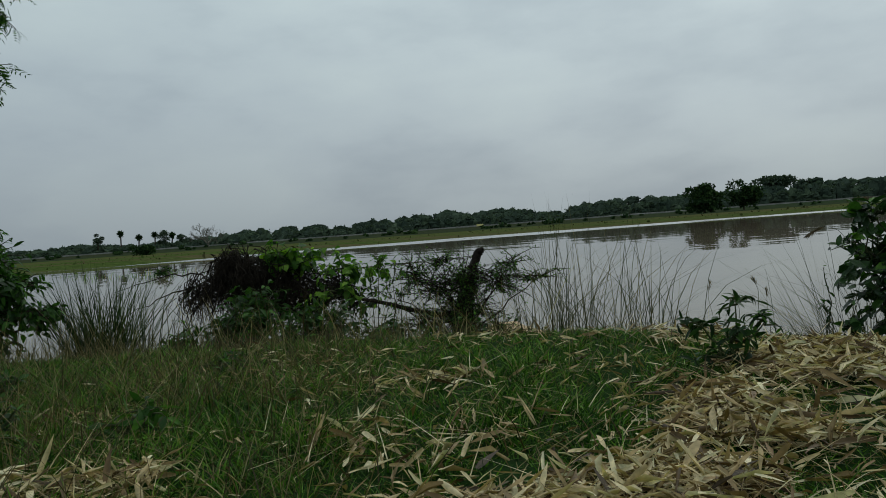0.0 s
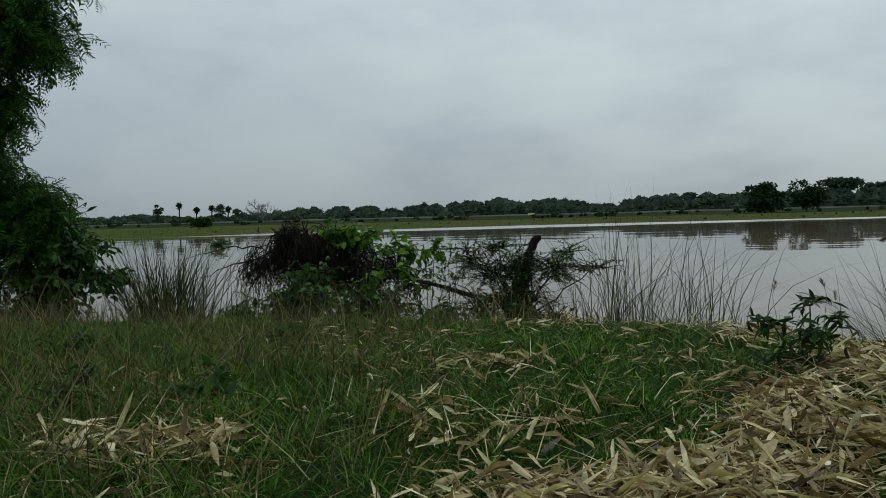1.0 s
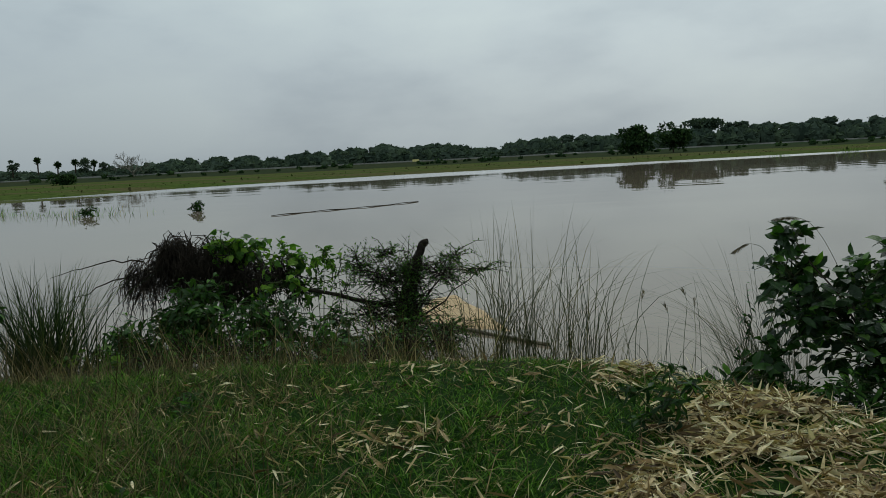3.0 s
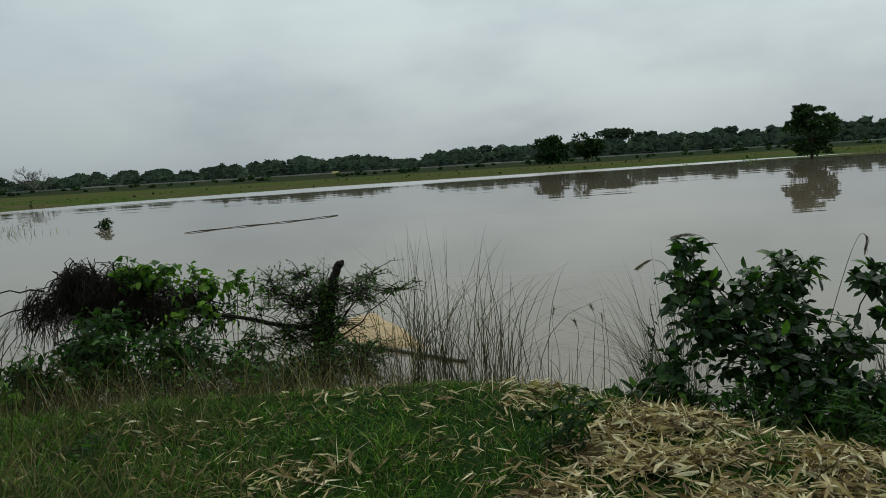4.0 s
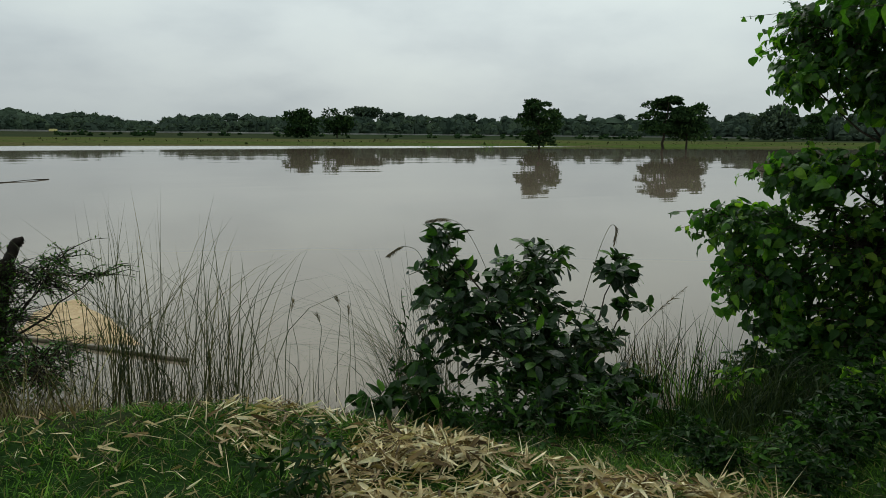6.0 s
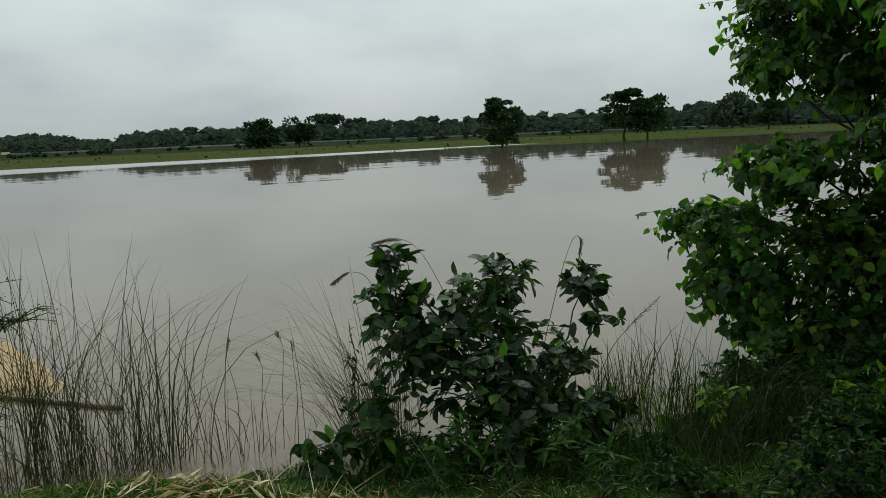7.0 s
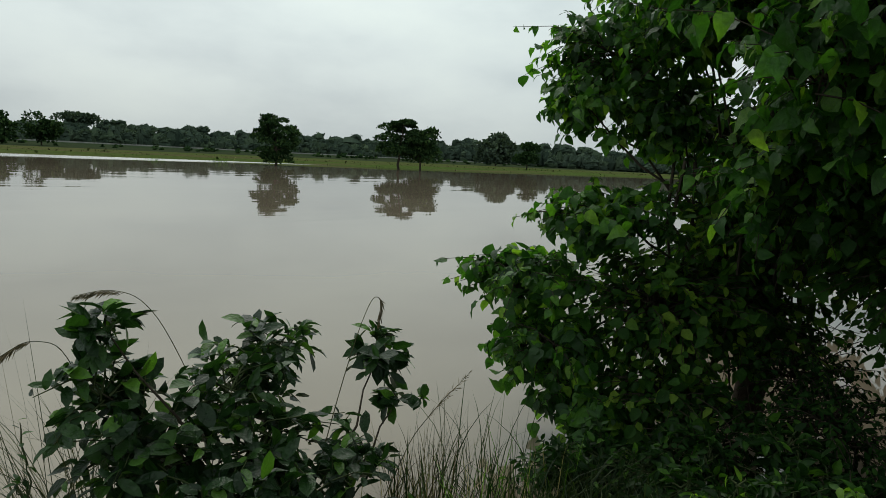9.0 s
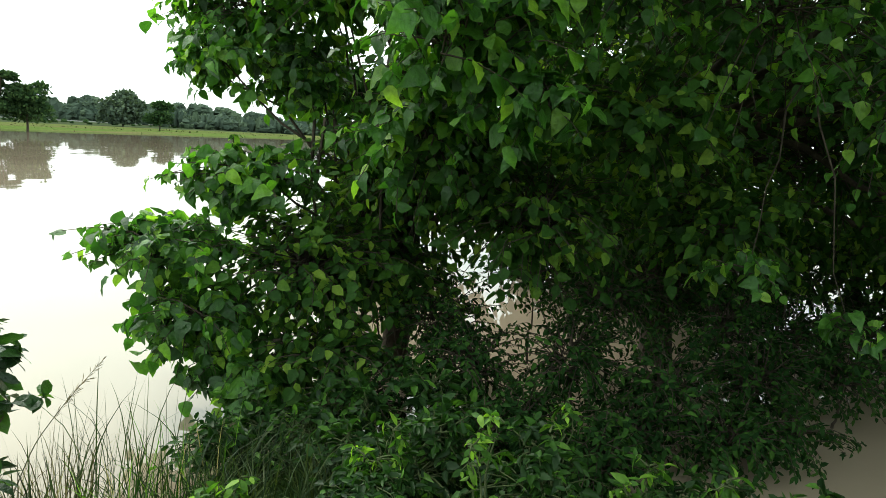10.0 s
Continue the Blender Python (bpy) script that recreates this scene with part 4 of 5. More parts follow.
def seed_head(rng, line, length, name, label, droop=0.5, count=110, wide=0.12):
    """A plume: a bending stalk whose last part carries fine hanging spikelets."""
    line = np.asarray(line, float)
    u = np.linspace(0, 1, len(line))
    fine_u = np.linspace(0, 1, 24)
    path = np.stack([np.interp(fine_u, u, line[:, k]) for k in range(3)], -1)
    for _ in range(3):
        path[1:-1] = (path[:-2] + 2 * path[1:-1] + path[2:]) / 4
    plume = thing(name, tuple(path[0]), label, "seed head", "grass plumes")
    part("stalk", [tube(path, np.linspace(0.0035, 0.0012, 24), 4)], REED, plume)
    t = 1 - length * rng.random(count)
    swell = np.interp((1 - t) / length, [0, 0.35, 1], [0.45, 1.0, 0.7])[:, None]
    spots = np.stack([np.interp(t, fine_u, path[:, k]) for k in range(3)], -1)
    way = unit(np.gradient(path, axis=0))
    ways = np.stack([np.interp(t, fine_u, way[:, k]) for k in range(3)], -1)
    along = ways * 0.85 + rng.normal(0, wide, (count, 3)) + np.array([0, 0, -droop])
    shape = (np.array([(0, 0, 0), (0.03, 0.6, -0.04), (0, 1, -0.16), (-0.03, 0.6, -0.04)]), np.array([(0, 1, 2), (0, 2, 3)]))
    part("spikelet_tuft", [strewn(shape, spots, turned(along, rng.normal(0, 1, (count, 3))), np.repeat(rng.uniform(0.05, 0.085, (count, 1)) * swell, 3, 1))], PANICLE, plume, kind="stuff")


rng = np.random.default_rng(33)
seed_head(rng, [(4.1, 5.7, -0.6), (3.92, 5.8, 0.1), (3.72, 5.86, 0.55), (3.58, 5.86, 0.71), (3.42, 5.86, 0.76), (3.26, 5.86, 0.74)], 0.32, "grass_plume", "brown feathery grass plume arching over a bush")
seed_head(rng, [(3.5, 5.9, -0.5), (3.35, 5.9, 0.2), (3.2, 5.9, 0.5), (3.05, 5.9, 0.54), (2.92, 5.9, 0.47)], 0.3, "grass_plume", "brown feathery grass plume arching over a bush")
seed_head(rng, [(4.15, 5.15, -0.6), (4.3, 5.05, 0.2), (4.37, 4.97, 0.6), (4.44, 4.95, 0.76), (4.49, 4.93, 0.74), (4.47, 4.93, 0.6)], 0.32, "grass_plume", "upright nodding grass plume above a bush")
for x, y, tip in ((2.2, 6.1, 0.1), (2.36, 6.05, -0.02), (2.5, 6.0, 0.12), (2.62, 6.02, 0.02)):
    seed_head(rng, [(x, y, -0.75), (x + 0.02, y, -0.3), (x + rng.normal(0, 0.03), y, tip - 0.1), (x + rng.normal(0, 0.04), y, tip)], 0.2, "fine_plume", "small pale upright grass plume at the waterline", -0.3, 22, 0.25)
seed_head(rng, [(4.75, 5.12, -0.6), (4.92, 5.05, -0.2), (5.1, 5.0, -0.02), (5.36, 4.96, 0.15)], 0.48, "grass_plume", "pale feathery grass plume leaning over the water", 0.1, 60, 0.2)

# ---- the vine-covered bush and the stump in the thorn bush ----
rng = np.random.default_rng(41)
base = (-2.2, 7.9, LEVEL - 0.1)
mound = thing("vine_covered_bush", base, "half-dead bush draped in dark dry vines and green creepers", "bush")
humps = [(-2.8, 8.0, 0.0, 0.38, 0.35, 0.42), (-2.45, 8.0, 0.15, 0.42, 0.38, 0.5), (-2.05, 7.95, 0.1, 0.45, 0.35, 0.42), (-1.6, 7.9, 0.0, 0.45, 0.35, 0.4), (-2.5, 7.85, 0.35, 0.2, 0.2, 0.28), (-2.2, 7.9, 0.22, 0.4, 0.3, 0.42)]
strands, arcs = [], []
for _ in range(760):
    hump = np.array(humps[rng.integers(0, len(humps))])
    a, h = rng.uniform(0, 2 * np.pi), rng.uniform(0.2, 1.0)
    top = hump[:3] + rng.normal(0, 0.05, 3) + hump[3:] * np.array([math.cos(a) * math.sqrt(1 - 0.9 * h * h), math.sin(a) * math.sqrt(1 - 0.9 * h * h), h])
    end = top + np.array([math.cos(a), math.sin(a), 0]) * rng.uniform(0.0, 0.16) + np.array([0, 0, -rng.uniform(0.08, 0.55)])
    strands.append(tube(bent(top, end, 0.04, rng, 6, 0.02), np.linspace(0.005, 0.0025, 6), 3))
part("dry_vine_tangle", strands, DRY_VINE, mound, "dark brown dry hanging vines", kind="stuff")
for _ in range(520):
    hump = np.array(humps[rng.integers(0, len(humps))])
    a = rng.uniform(0, 2 * np.pi)
    b = a + rng.normal(2.0, 0.9)
    p = hump[:3] + hump[3:] * np.array([math.cos(a), math.sin(a), rng.uniform(-0.1, 0.6)]) * rng.uniform(0.7, 1.1)
    q = hump[:3] + hump[3:] * np.array([math.cos(b), math.sin(b), rng.uniform(-0.1, 0.6)]) * rng.uniform(0.7, 1.1)
    arcs.append(tube(bent(p, q, rng.uniform(0.02, 0.3), rng, 7, 0.03), rng.uniform(0.003, 0.007), 3))
part("stem_tangle", arcs, DRY_VINE, mound, kind="stuff")
for p, q in (((-2.9, 8.0, 0.42), (-4.0, 8.1, 0.28)), ((-2.9, 7.9, 0.3), (-3.75, 7.7, 0.0)), ((-1.5, 7.9, 0.2), (-0.7, 7.85, 0.0)), ((-2.3, 7.9, -0.8), (-2.3, 7.95, 0.4)), ((-2.1, 7.9, -0.8), (-1.5, 7.9, 0.3)), ((-2.5, 7.9, -0.8), (-2.9, 8.0, 0.2))):
    part("branch", [tube(bent(p, q, 0.06, rng, 10, 0.012), np.linspace(0.010, 0.003, 10), 5)], DRY_VINE, mound)
lobes = [(-1.75, 7.82, 0.48, 0.34, 0.25, 0.16, 36), (-1.25, 7.82, 0.38, 0.36, 0.3, 0.16, 24), (-1.9, 7.72, 0.56, 0.22, 0.16, 0.14, 20), (-1.3, 7.62, 0.14, 0.5, 0.25, 0.22, 14), (-0.85, 7.8, 0.36, 0.22, 0.2, 0.12, 8)]
twigs, places, turns, sizes = sprays(rng, lobes, 6, 0.085, 0.4, ragged=0.42)
part("creeper_tangle", twigs, STEM, mound, kind="stuff")
foliage(mound, HEART, VINE, places, turns, sizes)
lobes = [(-1.65, 7.95, 0.0, 0.5, 0.25, 0.32, 60), (-1.15, 7.95, 0.0, 0.36, 0.25, 0.26, 24), (-2.1, 7.9, 0.0, 0.5, 0.25, 0.35, 60), (-2.6, 7.8, -0.3, 0.4, 0.3, 0.3, 60), (-0.75, 7.85, -0.35, 0.35, 0.3, 0.2, 24)]
twigs, places, turns, sizes = sprays(rng, lobes, 6, 0.065, 0.4, 0.3)
part("inner_twig_tangle", twigs, DRY_VINE, mound, kind="stuff")
part("inner_foliage", [strewn(COARSE, places, turns, uneven(sizes * 1.2))], SHRUB, mound, kind="stuff")
lobes = [(-2.75, 7.15, -0.35, 0.4, 0.3, 0.34, 90), (-2.1, 7.1, -0.2, 0.45, 0.3, 0.4, 150), (-1.4, 7.15, -0.25, 0.5, 0.3, 0.36, 130), (-0.75, 7.15, -0.4, 0.45, 0.25, 0.28, 50), (-2.1, 7.4, 0.08, 0.4, 0.25, 0.28, 44), (-3.0, 6.9, -0.5, 0.3, 0.3, 0.25, 30)]
twigs, places, turns, sizes = sprays(rng, lobes, 6, 0.1, 0.3)
big = leaf_shape(0.7, 0.42, 0.15, 0.3, 0.6)
for k, (x, y) in enumerate(((-3.05, 6.2), (-2.75, 6.35), (-3.4, 6.3), (-2.2, 6.3), (-1.2, 6.3), (-0.6, 6.25))):
    small_plant("large_leaved_weed", x, y, [(0, 0, 0.35, 0.22, 0.2, 0.22, 10), (0.05, 0.05, 0.55, 0.14, 0.14, 0.12, 5)], big, VINE if k < 3 else HEDGE, 0.1, 4, 120 + k, "large-leaved green weed at the waterline", group="large-leaved weeds")
under = thing("leafy_undergrowth", (-2.0, 7.4, float(ground_z(-2.0, 7.3))), "green leafy undergrowth below a vine-covered bush", "undergrowth", kind="stuff")
part("stems", twigs, STEM, under, kind="stuff")
foliage(under, OVATE, HEDGE, places, turns, sizes)

rng = np.random.default_rng(42)
base = (0.0, 7.9, LEVEL - 0.15)
thorn = thing("thorn_bush", base, "straggling small-leaved thorn bush round a dark dead stump", "bush")
u = np.linspace(0, 1, 22)
knots = np.array([base, (0.0, 7.9, -0.45), (0.04, 7.92, -0.15), (0.13, 7.95, 0.1), (0.17, 7.96, 0.26), (0.22, 7.96, 0.38), (0.25, 7.96, 0.45), (0.29, 7.96, 0.475), (0.315, 7.96, 0.465)])
line = np.stack([np.interp(u, np.linspace(0, 1, 9), knots[:, k]) for k in range(3)], -1) + rng.normal(0, 0.006, (22, 3))
verts, faces = tube(line, np.interp(u, [0, 0.3, 0.6, 0.85, 0.96, 1.0], [0.12, 0.085, 0.05, 0.038, 0.03, 0.004]), 10)
part("stump", [(verts + rng.normal(0, 0.006, verts.shape), faces)], STUMP, thorn, "dark crooked dead stump")
part("dead_branch", [tube(bent((-0.05, 7.85, -0.2), (-1.25, 7.75, 0.16), -0.08, rng, 8, 0.02), np.linspace(0.034, 0.018, 8), 6)], DRY_VINE, thorn, "long dead leafless branch")
lobes = [(-0.2, 7.8, 0.1, 0.5, 0.35, 0.36, 95), (-0.45, 7.8, 0.28, 0.34, 0.2, 0.24, 55), (0.42, 7.8, 0.12, 0.44, 0.3, 0.3, 80), (0.05, 7.75, -0.25, 0.4, 0.3, 0.42, 230), (-0.35, 7.75, -0.3, 0.34, 0.3, 0.35, 80), (0.85, 7.75, 0.14, 0.4, 0.14, 0.09, 34), (0.1, 7.78, 0.15, 0.26, 0.2, 0.26, 120), (-0.15, 7.8, 0.38, 0.3, 0.18, 0.14, 40), (0.6, 7.78, 0.3, 0.24, 0.15, 0.16, 30),
         (-0.1, 7.5, -0.55, 0.6, 0.3, 0.28, 140), (0.5, 7.6, -0.5, 0.4, 0.3, 0.25, 50), (-0.68, 7.8, 0.0, 0.25, 0.2, 0.22, 18)]
limbs(thorn, rng, (0.0, 7.88, -0.5), lobes, 0.014, DRY_VINE, 0.0, 0.03, "stem")
twigs, places, turns, sizes = sprays(rng, lobes, 12, 0.032, 0.1, 0.4, 1.0, ragged=0.5)
part("twig_tangle", twigs, DRY_VINE, thorn, kind="stuff")
wisps = []
for _ in range(120):
    a, h = rng.normal(0, 1.1), rng.uniform(-0.3, 0.35)
    start = np.array([rng.normal(0.05, 0.15), 7.8, h - 0.1])
    end = start + np.array([math.sin(a) * rng.uniform(0.3, 0.75), rng.normal(0, 0.15), math.cos(a) * rng.uniform(0.05, 0.5)])
    wisps.append(tube(bent(start, end, rng.uniform(-0.02, 0.1), rng, 7, 0.015), np.linspace(0.004, 0.0015, 7), 3))
part("bare_twig_tangle", wisps, DRY_VINE, thorn, "thin bare twigs", kind="stuff")
foliage(thorn, SPRIG, THORN, places, turns, sizes)
count = 5200
spots = on_ground(rng.uniform(-4.2, 0.7, count), np.minimum(rng.normal(5.6, 0.45, count), 6.6))
brush = thing("dry_brush", (-1.2, 6.8, LEVEL), "tangled dark dry brush standing at the waterline", "brush", kind="stuff")
lobes = [(x, 6.85 + 0.1 * math.sin(5 * x), -0.5, 0.34, 0.25, 0.32, 46) for x in np.arange(-3.0, 0.8, 0.38)] + [(x, 6.5 + 0.12 * math.sin(7 * x), -0.42 + 0.1 * math.sin(3 * x + 1), 0.3, 0.22, 0.36, 50) for x in np.arange(-2.7, 0.5, 0.34)]
twigs, places, turns, sizes = sprays(rng, lobes, 6, 0.05, 0.2, 0.5)
part("stem_tangle", twigs, DRY_VINE, brush, kind="stuff")
foliage(brush, SPRIG, HEDGE, places, turns, sizes)
dry = thing("dry_weeds", (-1.3, 6.1, -0.7), "dry brown weed stalks on the bank below the bushes", "weeds", kind="stuff")
part("stalks", [blades(rng, spots, 0.14 + 0.52 * rng.random(count) ** 1.8, 0.006, 0.35 * rng.random(count), 0.6 * rng.random(count), 5)], DRY_GRASS, dry, kind="stuff")

# ---- the feathery tree and the thicket upstream ----
rng = np.random.default_rng(51)
base = (-5.6, 5.2, float(ground_z(-5.6, 5.2)) - 0.05)
tree = thing("feathery_tree", base, "dark green tree with feathered leaves overhanging the bank", "tree", "trees at the bank")
lobes = [(-4.0, 5.6, 3.0, 0.8, 0.7, 0.7, 190), (-3.97, 5.55, 2.25, 0.5, 0.5, 0.36, 140), (-4.25, 5.45, 1.72, 0.38, 0.4, 0.36, 150), (-5.1, 5.1, 2.6, 0.9, 0.9, 0.9, 100), (-4.3, 5.6, 4.0, 1.2, 1.0, 0.7, 120),
         (-4.4, 5.45, 1.25, 0.4, 0.4, 0.3, 110), (-4.05, 5.65, 0.98, 0.34, 0.3, 0.18, 60), (-4.2, 5.65, 0.8, 0.5, 0.4, 0.33, 120), (-4.6, 5.4, 1.5, 0.5, 0.4, 0.4, 110), (-4.2, 5.55, 2.7, 0.6, 0.5, 0.5, 140)]
part("trunk", [tube(bent(base, (-5.3, 5.2, 4.2), 0, rng, 8, 0.05), np.linspace(0.14, 0.06, 8), 9)], BARK, tree)
limbs(tree, rng, (-5.5, 5.2, 1.2), lobes, 0.035, BARK, 0.2)
twigs, places, turns, sizes = sprays(rng, lobes, 6, 0.125, 0.45)
part("twig_tangle", twigs, BARK, tree, kind="stuff")
foliage(tree, FROND, NEEM, places, turns, sizes)
rng = np.random.default_rng(52)
base = (-4.7, 5.6, float(ground_z(-4.7, 5.6)) - 0.02)
thicket = thing("bank_thicket", base, "dark leafy thicket below the feathery tree", "bush")
lobes = [(-4.1, 5.8, 0.62, 0.5, 0.5, 0.42, 190), (-4.1, 5.85, 0.2, 0.5, 0.5, 0.4, 190), (-3.62, 6.0, 0.24, 0.2, 0.3, 0.1, 34), (-4.7, 5.5, 0.4, 0.7, 0.6, 0.6, 180), (-3.8, 5.95, 0.5, 0.28, 0.3, 0.2, 54), (-4.15, 5.65, -0.15, 0.55, 0.4, 0.3, 100)]
limbs(thicket, rng, base, lobes, 0.02, BARK, 0.1)
twigs, places, turns, sizes = sprays(rng, lobes, 8, 0.085, 0.4)
part("twig_tangle", twigs, BARK, thicket, kind="stuff")
foliage(thicket, OVATE, HEDGE, places, turns, sizes)

# ---- things afloat ----
rng = np.random.default_rng(61)
pole = thing("bamboo_pole", (0.7, 8.9, LEVEL), "dark wet bamboo pole afloat at the bank", "pole")
line = bent((-0.3, 9.85, LEVEL + 0.015), (1.62, 7.72, LEVEL + 0.02), 0.0, rng, 12, 0.006)
rings = np.where(np.arange(12) % 3 == 1, 0.026, 0.021)
part("cane", [tube(line, rings, 9)], BAMBOO, pole)
DEBRIS = barky("straw_scum", (0.40, 0.28, 0.15), (0.60, 0.46, 0.29), 7.0, 0.9)


def straw_raft(rng, at, rim, label):
    """A floating mat inside a rim of points, strewn with loose straws."""
    raft = thing("straw_debris", at, label, "debris", kind="stuff")
    rim = rim + rng.normal(0, 0.03, rim.shape)
    middle, m = rim.mean(0), len(rim)
    verts = [(*middle, LEVEL + 0.05)]
    for k, ring in enumerate((0.5, 0.85, 1.0)):
        for p in rim:
            q = middle + (p - middle) * ring
            verts.append((*q, LEVEL + (0.045, 0.03, -0.01)[k] + rng.normal(0, 0.006)))
    inner = [(0, 1 + k, 1 + (k + 1) % m) for k in range(m)]
    outer = [(1 + r * m + k, 1 + m + r * m + k, 1 + m + r * m + (k + 1) % m, 1 + r * m + (k + 1) % m) for r in (0, 1) for k in range(m)]
    part("mat", [(verts, inner), (verts, outer)], DEBRIS, raft)
    w = 0.95 * rng.random((500, 1)) ** 0.5
    spots = np.c_[middle + (rim[rng.integers(0, m, 500)] - middle) * w, np.full(500, LEVEL + 0.045)]
    part("straws", [blades(rng, spots, rng.uniform(0.008, 0.02, 500), 0.01, 6.0, 0.5, 3)], STRAW, raft, kind="stuff")


a = np.linspace(0, 2 * np.pi, 40, endpoint=False)
rim = np.stack([np.interp(a, [0, 1.0, 1.7, 2.6, 3.6, 4.6, 5.5, 6.29], [1.3, 1.15, 0.78, 0.35, 0.1, 0.35, 0.85, 1.3]), np.interp(a, [0, 1.0, 1.7, 2.6, 3.6, 4.6, 5.5, 6.29], [8.5, 9.6, 11.2, 10.8, 9.75, 9.2, 8.75, 8.5])], -1)
straw_raft(rng, (0.75, 9.4, LEVEL), rim, "ochre mat of floating straw debris caught behind a bamboo pole")
drift = thing("floating_branch", (-2.6, 34.2, LEVEL), "long thin dark branch adrift on the river", "driftwood")
u = np.linspace(0, 1, 30)
line = np.stack([-5.85 + 6.6 * u, 31.8 + 4.7 * u + 0.25 * np.sin(7 * u), LEVEL + 0.02 + 0.015 * np.sin(23 * u)], -1)
part("stem", [tube(line, 0.016 + 0.012 * np.sin(11 * u) ** 2, 6)], DRY_VINE, drift)
for x, y, s in ((-11.0, 38.8, 0.42), (-17.0, 39.4, 0.5)):
    rng = np.random.default_rng(int(x * -10))
    shrub = thing("drowned_shrub", (x, y, LEVEL), "small leafy shrub standing out of the flood water", "shrub", "drowned shrubs")
    lobes = [(x, y, LEVEL + 0.25, s, s, 0.35, 40)]
    twigs, places, turns, sizes = sprays(rng, lobes, 6, 0.16, 0.2)
    part("stem", [tube([(x, y, LEVEL - 0.3), (x, y, LEVEL + 0.3)], 0.02, 5)], BARK, shrub)
    part("twig_tangle", twigs, BARK, shrub, kind="stuff")
    foliage(shrub, OVATE, SHADE_DARK_LEAF, places, turns, sizes)

# ---- the far side: trees in the flood, woods behind the levee ----


def far_crown(rng, lumps, per_lump, size):
    """Clumps of leaves that fill rounded lumps, with an uneven outline."""
    spots, turns_of, sizes_of = [], [], []
    for cx, cy, cz, rx, ry, rz in lumps:
        ways = unit(rng.normal(0, 1, (per_lump, 3)))
        ways[:, 2] = np.where(ways[:, 2] < -0.5, -ways[:, 2], ways[:, 2])
        p = np.array([cx, cy, cz]) + ways * np.array([rx, ry, rz]) * rng.uniform(0.55, 1.08, (per_lump, 1))
        spots.append(p)
        turns_of.append(turned(ways + rng.normal(0, 0.6, (per_lump, 3)), ways + rng.normal(0, 0.7, (per_lump, 3)) + np.array([0, 0, 0.4])))
        sizes_of.append(size * rng.uniform(0.6, 1.3, per_lump))
    s = np.concatenate(sizes_of)
    return strewn(LEAF_TUFT, np.concatenate(spots), np.concatenate(turns_of), np.repeat(s[:, None], 3, 1))


def lumpy(rng, lumps, across=8, high=4):
    """Uneven rounded crowns, each its own island."""
    u, w = np.meshgrid(np.linspace(0, 2 * np.pi, across, endpoint=False), np.linspace(-1.2, 1.5, high), indexing="ij")
    ball = np.stack([np.cos(u) * np.cos(w), np.sin(u) * np.cos(w), np.sin(w)], -1).reshape(-1, 3)
    k, m = np.meshgrid(np.arange(across), np.arange(high - 1), indexing="ij")
    quads = np.stack([k * high + m, (k + 1) % across * high + m, (k + 1) % across * high + m + 1, k * high + m + 1], -1).reshape(-1, 4)
    table = np.array(lumps)
    v = table[:, None, :3] + ball[None] * table[:, None, 3:] * rng.uniform(0.55, 1.12, (len(table), len(ball), 1))
    return v.reshape(-1, 3), (quads[None] + (np.arange(len(table)) * len(ball))[:, None, None]).reshape(-1, 4)


LEAF_TUFT = (np.array([(0, -0.2, 0), (0.45, 0.1, 0.12), (0.3, 0.6, 0.0), (0, 1.0, -0.15), (-0.38, 0.55, 0.02), (-0.4, 0.05, 0.12)]), np.array([(0, 1, 2), (0, 2, 3), (0, 3, 4), (0, 4, 5)]))


def far_tree(rng, x, y, height, width, label, name="flooded_tree", lumps=12, mat=None, clear=0.14, flat=0.0, group="", dense=190, trunks=1, fan=False):
    foot = (x, y, max(float(ground_z(x, y)), LEVEL) - 0.1)
    tree = thing(name, foot, label, "tree", group)
    shapes = []
    for k in range(lumps):
        a, r = rng.uniform(0, 2 * np.pi), width * 0.5 * math.sqrt(rng.random())
        h = rng.uniform(clear + 0.2, 0.93)
        r *= float(np.interp(h, [0.0, 0.2, 0.5, 0.7, 0.85, 1.0], [0.3, 0.55, 0.84, 0.84, 0.62, 0.22])) if fan else 0.68 - 0.27 * abs(h - 0.5)
        if flat:
            h, r = rng.uniform(0.74, 0.88), r * 1.3
        s = width * (rng.uniform(0.10, 0.2) if fan else rng.uniform(0.14, 0.27))
        shapes.append((x + r * math.cos(a), y + r * math.sin(a), foot[2] + height * h, s, s, s * (0.42 if flat or fan else 0.75)))
    for k in range(trunks):
        dx = (k - (trunks - 1) / 2) * width * 0.24
        top = (x + dx * 1.2, y, foot[2] + height * 0.55)
        part("trunk", [tube(bent((x + dx, y, foot[2]), top, 0, rng, 6, width * 0.01), np.linspace(0.035, 0.018, 6) * height * 0.8, 7)], BARK, tree)
    for cx, cy, cz, *_ in shapes[:7]:
        part("limb", [tube(bent((x, y, foot[2] + height * 0.3), (cx, cy, cz), 0.2, rng, 5, 0.05), np.linspace(0.012, 0.005, 5) * height, 5)], BARK, tree)
    part("crown", [far_crown(rng, shapes, dense, width * (0.042 if fan else 0.06))], mat or FAR_DARK, tree, kind="stuff")
    return tree


